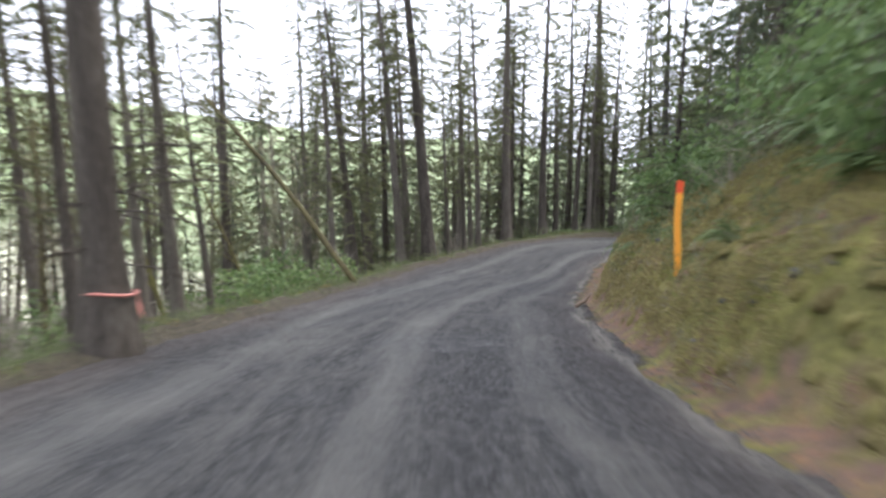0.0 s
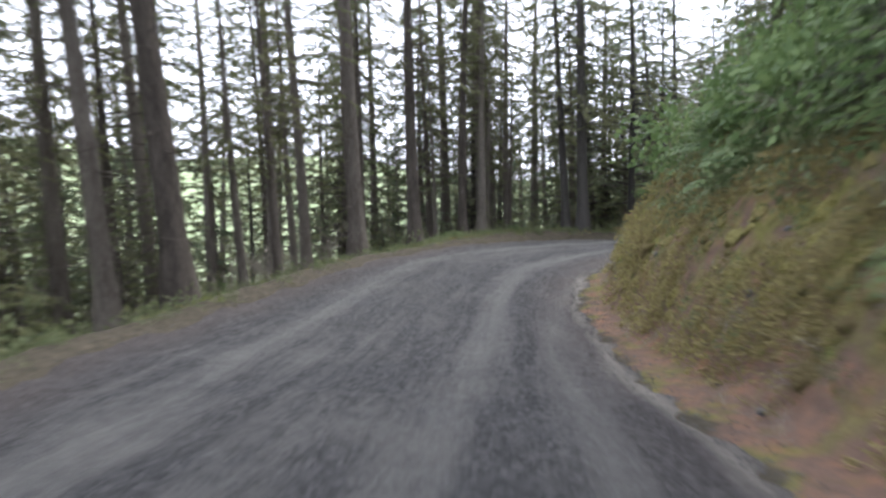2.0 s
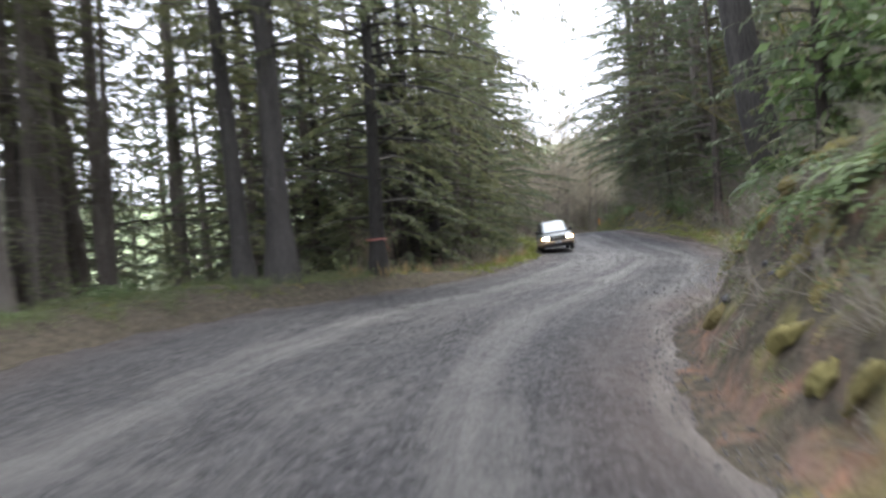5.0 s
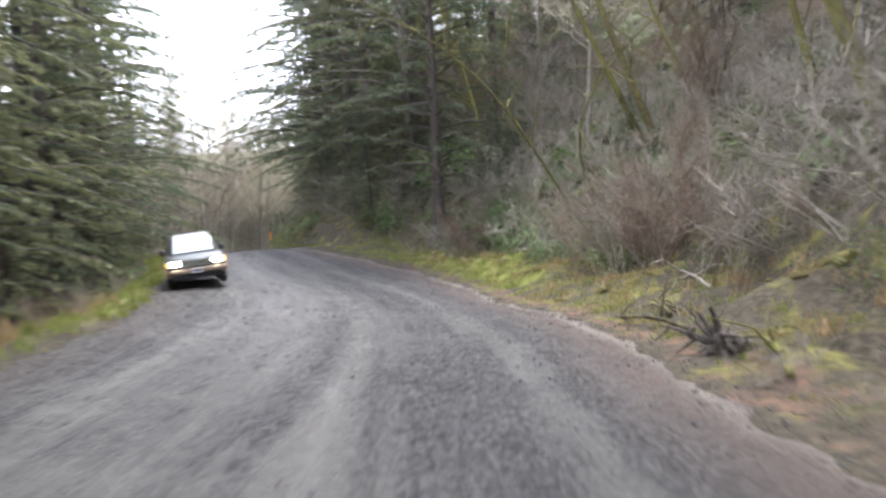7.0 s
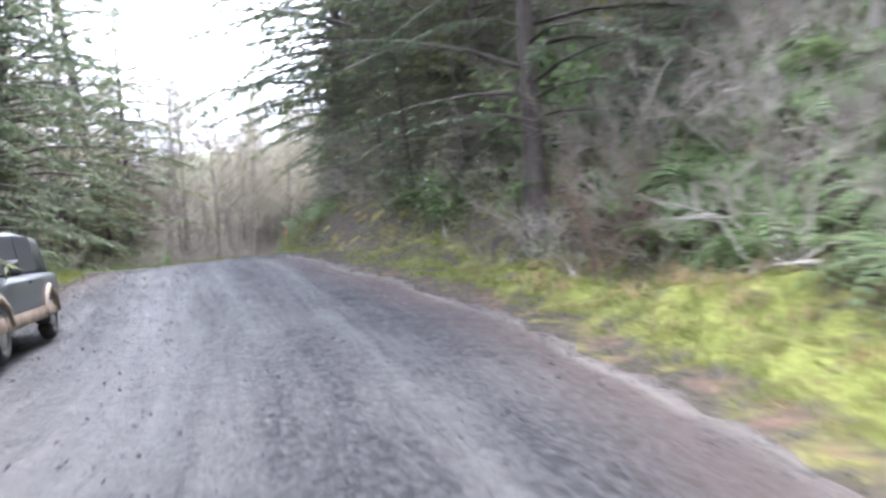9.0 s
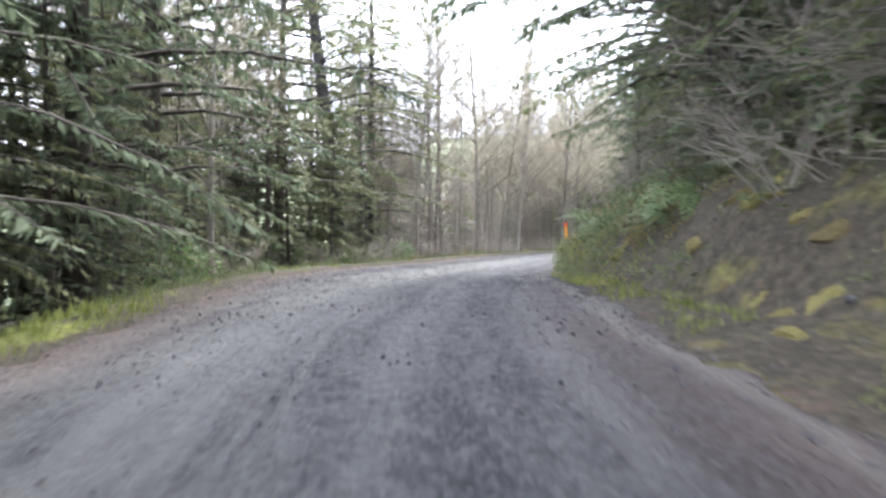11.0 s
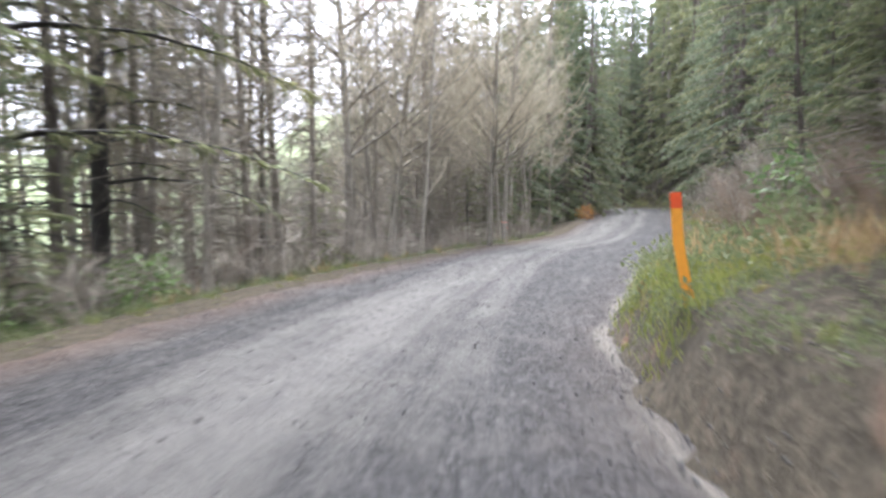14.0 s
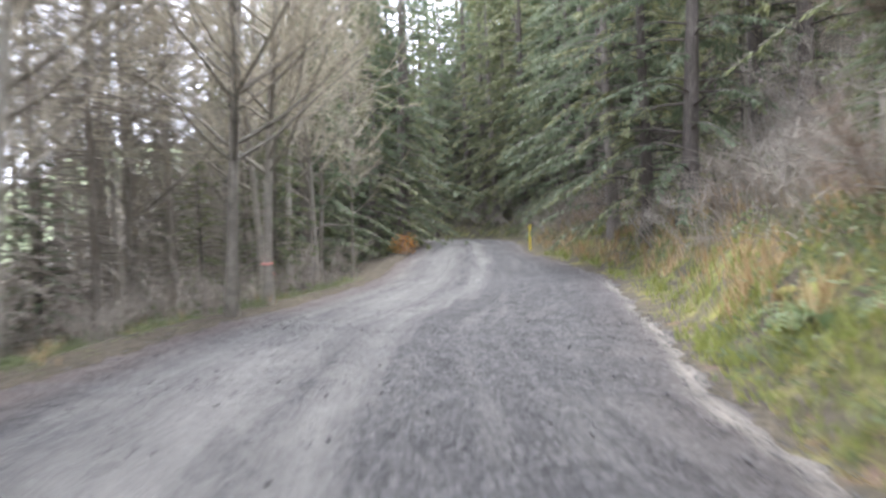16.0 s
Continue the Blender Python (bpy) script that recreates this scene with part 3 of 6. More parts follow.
def conifer(seed, h, r0, low, reach, gap, droop, spray, needles, dead=0, dead_top=0.0, lean=0.0, fan=24, thin=1.0, bark=None, dead_reach=2.2):
    """Trunk with limbs, and a crown of sprays. low: where the green limbs begin. dead: number of bare lower limbs."""
    r = np.random.RandomState(seed)
    wood, green = Geo(), Geo()
    line = trunk_line(r, h, lean, 0.06 * h / 20)
    zz = line[:, 2] / h
    rad = r0 * (1 - 0.93 * zz) * (1 + 0.55 * np.exp(-line[:, 2] / 0.35))
    wood.tube(np.vstack([line[0] - [0, 0, 0.6], line]), np.r_[rad[0] * 1.25, rad], 10)
    for k in range(dead):
        z = r.uniform(1.2, dead_top)
        a, ln = r.uniform(0, 6.28), r.uniform(0.23, 1.0) * dead_reach
        out = np.array([np.cos(a), np.sin(a), 0])
        u = np.linspace(0, 1, 4)[:, None]
        p = along(line, [z])[0] + out * ln * u + np.array([0, 0, 1.0]) * (r.uniform(-0.1, 0.25) * ln * u - r.uniform(0.15, 0.5) * ln * u ** 2)
        wood.tube(p, [0.022, 0.016, 0.010, 0.004], 3)
        for _ in range(r.randint(1, 4)):
            q = p[r.randint(1, 4)]
            d = unit(out * 0.7 + r.normal(0, 0.5, 3))
            wood.tube([q, q + d * ln * 0.22, q + d * ln * 0.4 - [0, 0, 0.1 * ln]], [0.008, 0.006, 0.002], 3)
    z = low
    while z < h * 0.97:
        f = (z - low) / (h - low)
        for a in r.uniform(0, 6.28) + np.arange(r.randint(2, 5)) * 1.9 + r.normal(0, 0.35):
            ln = (reach * (1 - f) ** 0.75 * r.uniform(0.55, 1.1) + 0.25) * (0.6 + 0.4 * min(1, f * 6 + 0.4))
            out = np.array([np.cos(a), np.sin(a), 0])
            side = np.array([-np.sin(a), np.cos(a), 0])
            rise, sag = r.uniform(0.05, 0.35) + 0.25 * f, droop * r.uniform(0.7, 1.3)
            u = np.linspace(0, 1, 5)[:, None]
            swing = r.normal(0, 0.08)
            p = along(line, [z + r.uniform(-0.15, 0.15)])[0] + out * ln * u + side * ln * swing * u ** 2 + np.array([0, 0, 1.0]) * ln * (rise * u - sag * u ** 2)
            wood.tube(p, np.linspace(0.010 + 0.011 * ln, 0.004, 5), 3)
            k = max(6, int(fan * (0.35 + 0.65 * ln / reach) * thin))
            uu = r.uniform(0.18, 1.0, k) ** 0.8
            at = np.stack([np.interp(uu, u[:, 0], p[:, c]) for c in range(3)], 1)
            sgn = r.choice([-1, 1], k)[:, None]
            bend = out * 0.55 + np.array([0, 0, 1.0]) * (rise - 2 * sag * uu[:, None]) * 0.6
            ahead = unit(bend + side * sgn * r.uniform(0.25, 1.0, (k, 1)) + np.array([0, 0, 1.0]) * r.uniform(-0.45, 0.05, (k, 1)))
            wide = unit(np.cross(ahead, np.array([0, 0, 1.0])) + r.normal(0, 0.35, (k, 3)))
            green.leaves(at, ahead, wide, spray * r.uniform(0.6, 1.3, k) * (1.15 - 0.5 * uu), spray * r.uniform(0.12, 0.24, k))
            hang = r.rand(k) < 0.45
            if hang.any():
                dn = unit(np.array([0, 0, -1.0]) + ahead[hang] * 0.5 + r.normal(0, 0.15, (hang.sum(), 3)))
                green.leaves(at[hang], dn, wide[hang], spray * r.uniform(0.4, 0.9, hang.sum()), spray * 0.16)
        z += gap * r.uniform(0.6, 1.4)
    return wood.mesh("trunk", bark or BARK_FIR), green.mesh("crown", needles, False)


def bare_tree(seed, h, r0, low, lean, material, limbs=26, spread=0.30, twig=1.0):
    """A leafless broadleaf tree with fine twigs."""
    r = np.random.RandomState(seed)
    wood, fine_ = Geo(), Geo()
    line = trunk_line(r, h, lean, 0.10)
    rad = r0 * (1 - 0.92 * line[:, 2] / h) * (1 + 0.4 * np.exp(-line[:, 2] / 0.3))
    wood.tube(np.vstack([line[0] - [0, 0, 0.5], line]), np.r_[rad[0] * 1.2, rad], 8)
    for _ in range(limbs):
        z = r.uniform(low, h * 0.96)
        a, ln = r.uniform(0, 6.28), h * spread * r.uniform(0.35, 1.0) * (1.15 - z / h)
        out = np.array([np.cos(a), np.sin(a), 0])
        u = np.linspace(0, 1, 5)[:, None]
        p = along(line, [z])[0] + out * ln * u * 0.85 + np.array([0, 0, 1.0]) * ln * (0.55 * u + 0.25 * u ** 2) + r.normal(0, 0.03 * ln, (5, 3)) * u
        wood.tube(p, np.linspace(0.012 + 0.008 * ln, 0.004, 5), 4)
        for _ in range(int(9 * twig)):
            q = p[0] + (p[-1] - p[0]) * r.uniform(0.2, 1.0)
            d = unit(unit(p[-1] - p[0]) * 0.8 + r.normal(0, 0.55, 3) + [0, 0, 0.15])
            k = ln * r.uniform(0.2, 0.5)
            fine_.tube([q, q + d * k * 0.5, q + unit(d + [0, 0, 0.25]) * k], [0.010, 0.007, 0.003], 3)
            for _ in range(3):
                q2, d2 = q + d * k * r.uniform(0.3, 0.9), unit(d + r.normal(0, 0.6, 3))
                fine_.tube([q2, q2 + d2 * k * 0.4], [0.005, 0.002], 3)
    return wood.mesh("trunk", material), fine_.mesh("crown", SUNLIT_TWIG if material is BARK_ALDER else material)


def twiggy_shrub(seed, h, stems, spread, material, shoots=24, thick=0.018):
    """Bare stems in a clump, each part one stem with its side shoots."""
    r = np.random.RandomState(seed)
    parts = []
    for i in range(stems):
        g = Geo()
        a, k = i / stems * 6.28 * 2.4 + r.normal(0, 0.4), r.uniform(0.55, 1.0)
        out = np.array([np.cos(a), np.sin(a), 0]) * spread * r.uniform(0.25, 1.0)
        u = np.linspace(0, 1, 6)[:, None]
        p = out * 0.15 + out * u ** 1.4 * h * 0.7 + np.array([0, 0, 1.0]) * h * k * (u - 0.25 * u ** 2) + r.normal(0, 0.045 * h / 1.9, (6, 3)) * u
        p[0, 2] = -0.15
        g.tube(p, np.linspace(thick, thick * 0.25, 6), 4)
        for _ in range(shoots):
            q = np.array([np.interp(c_, u[:, 0], p[:, c]) for c_ in [r.uniform(0.2, 1)] for c in range(3)])
            d = unit(unit(p[-1] - p[0]) + r.normal(0, 0.65, 3))
            m_ = h * r.uniform(0.10, 0.30)
            bend = unit(d + r.normal(0, 0.3, 3))
            g.tube([q, q + d * m_ * 0.55, q + bend * m_], [thick * 0.42, thick * 0.28, thick * 0.12], 3)
            g.tube([q + d * m_ * 0.5, q + d * m_ * 0.5 + unit(d + r.normal(0, 0.7, 3)) * m_ * 0.4], [thick * 0.2, thick * 0.1], 3)
        parts.append(("stem", g.mesh("stem", material)))
    return parts


def fern_geo(seed, fronds=15):
    r = np.random.RandomState(seed)
    g = Geo()
    for k in range(fronds):
        a, ln, up_ = k * 0.42 * 6.28 / 2.6 + r.uniform(-0.2, 0.2), r.uniform(0.6, 1.05), r.uniform(0.55, 1.1)
        out, side = np.array([np.cos(a), np.sin(a), 0]), np.array([-np.sin(a), np.cos(a), 0])
        u = np.linspace(0, 1, 12)[:, None]
        p = out * ln * u + np.array([0, 0, 1.0]) * ln * (up_ * u - up_ * 1.05 * u ** 2)
        g.tube(p[::3], [0.008, 0.006, 0.004, 0.002], 3)
        t = unit(np.gradient(p, axis=0))
        for sgn in (-1, 1):
            ahead = unit(side * sgn + t * 0.45 + [0, 0, -0.12])
            g.leaves(p[1:], ahead[1:], t[1:], 0.20 * ln * np.sin(np.linspace(0.6, 2.9, 11)) + 0.03, 0.062)
    return g


def leaf_shrub(seed, h, wide, leaves, size, material, stalks=4):
    r = np.random.RandomState(seed)
    wood, g = Geo(), Geo()
    woods = []
    for _ in range(stalks):
        a = r.uniform(0, 6.28)
        wood = Geo()
        woods.append(wood)
        tip = np.array([np.cos(a) * wide * r.uniform(0.2, 0.8), np.sin(a) * wide * r.uniform(0.2, 0.8), h * r.uniform(0.6, 0.95)])
        wood.tube([tip * [0.1, 0.1, 0] - [0, 0, 0.15], tip * [0.4, 0.4, 0.55], tip], [0.014, 0.010, 0.004], 4)
    d = unit(r.normal(0, 1, (leaves, 3)))
    rad = r.uniform(0.55, 1.05, (leaves, 1)) * (1 + 0.22 * np.sin(d[:, :1] * 7 + seed) * np.cos(d[:, 1:2] * 6))
    p = d * rad * [wide, wide, h * 0.55] + [0, 0, h * 0.55]
    ahead = unit(d * 0.6 + r.normal(0, 0.5, (leaves, 3)) - [0, 0, 0.3])
    g.leaves(p, ahead, unit(np.cross(ahead, d + r.normal(0, 0.3, (leaves, 3)))), size * r.uniform(0.7, 1.4, leaves), size * r.uniform(0.45, 0.7, leaves))
    return [("stem", wood.mesh("stem", TWIG)) for wood in woods] + [("foliage", g.mesh("foliage", material, False))]


class Kind:
    """A kind of thing: built once, then copied."""

    def __init__(self, name, label, category, group, parts, kind=""):
        self.name, self.label, self.category, self.group, self.parts, self.first = name, label, category, group, parts, None

    def put(self, x, y, z, turn=0.0, size=1.0, tilt=(0.0, 0.0), label=""):
        m = pose(x, y, z, tilt[0], tilt[1]) @ pose(0, 0, 0, 0, 0, turn) @ Matrix.Diagonal((size, size, size, 1))
        if self.first is None:
            if len(self.parts) == 1:
                ob = new(self.name, self.parts[0][1])
            else:
                ob = new(self.name)
                for nm, me in self.parts:
                    child(nm, me, ob)
            tagged(ob, self.label, self.category, self.group)
            self.first = ob
            ob.matrix_basis = m
            self.base = size
        else:
            ob = copy_thing(self.first, m @ Matrix.Diagonal((1 / self.base, 1 / self.base, 1 / self.base, 1)))
        if label:
            ob["label"] = label
        return ob


def two(pair, names=("trunk", "crown")):
    return list(zip(names, pair))


rnd = random.Random(7)
FIRS = [Kind("fir_tree", "tall straight fir with grey-brown bark and bare lower limbs", "tree", "firs of the plantation",
             two(conifer(20 + k, 25, 0.30, 6.4 + 1.2 * k, 3.6, 0.52, 0.45, 0.38, NEEDLES_DRY, 46, 9.5, (0.008, -0.01, 0.0, 0.012)[k], 58, 0.95))) for k in range(4)]
SHADED = [Kind("fir_tree", "tall fir with shade-darkened bark beside the road", "tree", "firs of the plantation",
            two(conifer(26 + k, 25, 0.30, 5.5 + k, 3.6, 0.54, 0.50, 0.44, NEEDLES_DRY, 40, 9.0, 0.0, 58, 0.95, BARK_SHADED))) for k in range(2)]
EDGE = [Kind("roadside_fir_tree", "old fir with long drooping green limbs beside the road", "tree", "firs at the road's edge",
             two(conifer(40 + k, 21, 0.25, 1.9 + 0.5 * k, 5.2, 0.56, 0.42, 0.34, NEEDLES, 16, 4.0, 0.0, 80, bark=BARK_SHADED))) for k in range(3)]
OVER = [Kind("overhanging_fir_tree", "tall fir whose long boughs reach out over the road", "tree", "firs over the road",
             two(conifer(50 + k, 20, 0.26, 2.3, 6.0, 0.44, 0.34, 0.34, (NEEDLES, NEEDLES_BLUE)[k], 12, 3.0, 0.0, 104))) for k in range(2)]
YOUNG = [Kind("young_fir_tree", "young dark green fir with boughs down to the ground", "tree", "young firs",
              two(conifer(60 + k, 9.5, 0.11, 0.35, 2.3, 0.30, 0.35, 0.33, (NEEDLES, NEEDLES_BLUE, NEEDLES)[k], 0, 1, 0.0, 40))) for k in range(3)]
HILL = [Kind("hillside_fir_tree", "dense dark fir on the hillside above the road", "tree", "firs on the hillside",
             two(conifer(80 + k, 18, 0.26, 1.0, 4.0, 0.46, 0.5, 0.40, (NEEDLES, NEEDLES_BLUE)[k], 4, 2.5, 0.0, 66))) for k in range(2)]
ALDERS = [Kind("alder_tree", "slim leafless alder with pale grey bark and fine twigs", "tree", "leafless alders",
               two(bare_tree(100 + k, 17, 0.105, 2.6, (0.05, 0.09, -0.04)[k], BARK_ALDER, 50, 0.27, 1.7))) for k in range(3)]
MOSSY = [Kind("mossy_maple_tree", "leafless maple with moss-covered leaning limbs", "tree", "mossy maples",
              two(bare_tree(120 + k, 10, 0.13, 1.6, (0.28, 0.42)[k], BARK_MOSS, 20, 0.42, 0.7))) for k in range(2)]
SNAGS = [Kind("dead_spruce_tree", "dead grey spruce bristling with bare horizontal twigs", "tree", "dead spruces",
              two(conifer(140 + k, 14, 0.12, 12.5, 0.8, 0.4, 0.4, 0.35, NEEDLES_DRY, 270, 12.5, 0.01, bark=TWIG, dead_reach=2.9))) for k in range(2)]
BRUSH = [Kind("brush_shrub", "bare reddish-brown brush of thin twigs on the bank", "shrub", "bare brush", twiggy_shrub(160, 1.9, 7, 0.8, TWIG_RED, 36, 0.011)),
         Kind("brush_shrub", "bare grey-brown brush of thin twigs on the bank", "shrub", "bare brush", twiggy_shrub(161, 1.9, 7, 0.8, TWIG, 36, 0.011))]
HAZEL = [Kind("hazel_thicket", "tall leafless thicket of grey-brown stems on the slope", "shrub", "tall bare thickets", twiggy_shrub(170 + k, 4.6, 7, 0.75, (TWIG, TWIG_RED, TWIG)[k], 64, 0.022)) for k in range(3)]
FERNS = [Kind("sword_fern", "green sword fern growing on the mossy bank", "fern", "sword ferns", [("sword_fern", fern_geo(180 + k).mesh("sword_fern", FERN, False))]) for k in range(3)]
SALALS = [Kind("salal_shrub", "bright green leafy evergreen shrub on the bank", "shrub", "leafy shrubs", leaf_shrub(200 + k, 1.3, 0.9, 520, 0.14, SALAL)) for k in range(2)]
RUSTY = Kind("rusty_shrub", "small shrub with rust-orange withered leaves at the roadside", "shrub", "", leaf_shrub(220, 1.0, 0.8, 420, 0.10, RUST_LEAF))


def plant(kinds, x, y, size=1.0, sink=0.06, tilt=(0.0, 0.0), turn=None, k=None, label=""):
    z, s, o = land(x, y)
    kk = kinds[rnd.randrange(len(kinds)) if k is None else k] if isinstance(kinds, list) else kinds
    return kk.put(x, y, float(z[0]) - sink, rnd.uniform(0, 360) if turn is None else turn, size, tilt, label)


def clear(x, y, room):
    """Whether a place lies off the road by that much."""
    s, o, _, _ = to_road(x, y)
    return float(o[0]) > np.interp(s[0], LEFT_S, LEFT_N) + room or float(o[0]) < np.interp(s[0], RIGHT_S, RIGHT_N) - room


def outward(s, degrees):
    """The tilt of a trunk that leans off the road to the left by that much."""
    tx, ty = np.interp(s, ARC, TAN[:, 0]), np.interp(s, ARC, TAN[:, 1])
    return -degrees * float(tx), -degrees * float(ty)


# trees whose places are known: x, y, trunk radius
for x, y, rad in ((-4.35, 10.2, 0.31), (-6.0, 12.8, 0.15), (-5.2, 15.5, 0.15), (-7.5, 13.0, 0.14), (-7.0, 18.5, 0.17),
                  (-0.6, 37.5, 0.33), (-1.9, 37.2, 0.25), (2.2, 47.4, 0.23), (4.0, 48.2, 0.34), (6.7, 52.3, 0.30), (12.2, 62.4, 0.42),
                  (13.1, 60.9, 0.24), (9.8, 61.1, 0.30), (1.3, 44.0, 0.16), (0.4, 42.6, 0.15), (-3.0, 44.0, 0.20), (5.0, 58.5, 0.22), (16.5, 66.4, 0.30), (8.2, 57.0, 0.2), (11.0, 58.0, 0.17)):
    s_ = float(to_road(x, y)[0][0])
    plant(FIRS, x, y, rad / 0.32, tilt=outward(s_, np.interp(s_, [0, 8, 14, 34, 40, 48, 60], [4, 5, 7, 8, 6, 2.5, 1])))
plant(SHADED, 16.2, 57.9, 1.0, k=0, tilt=outward(55, 2))
plant(SHADED, 15.5, 58.4, 0.75, k=1, tilt=outward(55, 3))
taped_fir = plant(EDGE, 19.15, 58.7, 0.80, k=0)
for s_, o_, size in ((86.0, -5.6, 0.85), (90.0, -6.2, 1.0), (96.0, -5.8, 1.0), (102.5, -5.0, 0.85), (108.0, -6.4, 0.8), (113.0, -6.0, 0.75), (83.0, 7.6, 0.85), (88.0, 6.6, 0.9), (93.5, 6.4, 0.95), (98.0, 6.4, 0.95), (93.5, -7.4, 1.25), (97.0, -5.2, 1.25), (102.0, 7.2, 1.0), (68.0, 8.6, 0.6), (74.0, 7.6, 0.68), (79.0, 8.2, 0.68), (105.0, -4.7, 1.15), (99.5, -4.8, 1.15), (110.5, -5.0, 1.05)):
    x, y = on_road(s_, o_)
    plant(OVER, float(x), float(y), size)
plant(EDGE, 57.2, 101.3, 1.45, k=0, tilt=outward(118, 8))
plant(EDGE, 60.6, 104.8, 1.0, k=2)
plant(FIRS, 59.1, 103.0, 0.55, k=2)
plant(EDGE, 59.4, 109.4, 0.9, k=2)
for x, y, size, tl in ((65.7, 107.4, 0.75, 0), (78.4, 108.9, 1.1, 5), (80.4, 109.8, 1.05, 2), (82.0, 111.5, 0.9, -2), (87.5, 115.6, 1.15, 1), (87.0, 117.3, 1.0, 2), (80.6, 115.4, 0.95, 0),
                       (92.2, 118.2, 1.0, -1), (76.7, 116.4, 0.9, 3), (72.5, 106.8, 0.8, 4), (66.4, 111.8, 0.8, 0), (69.5, 118.9, 1.0, 0), (74.0, 112.0, 0.85, 6), (63.0, 104.4, 1.3, 5), (66.6, 106.6, 1.3, -2), (70.2, 108.0, 1.4, 3), (73.4, 109.6, 1.35, 6)):
    plant(ALDERS, x, y, size, tilt=(rnd.uniform(-3, 3), tl))
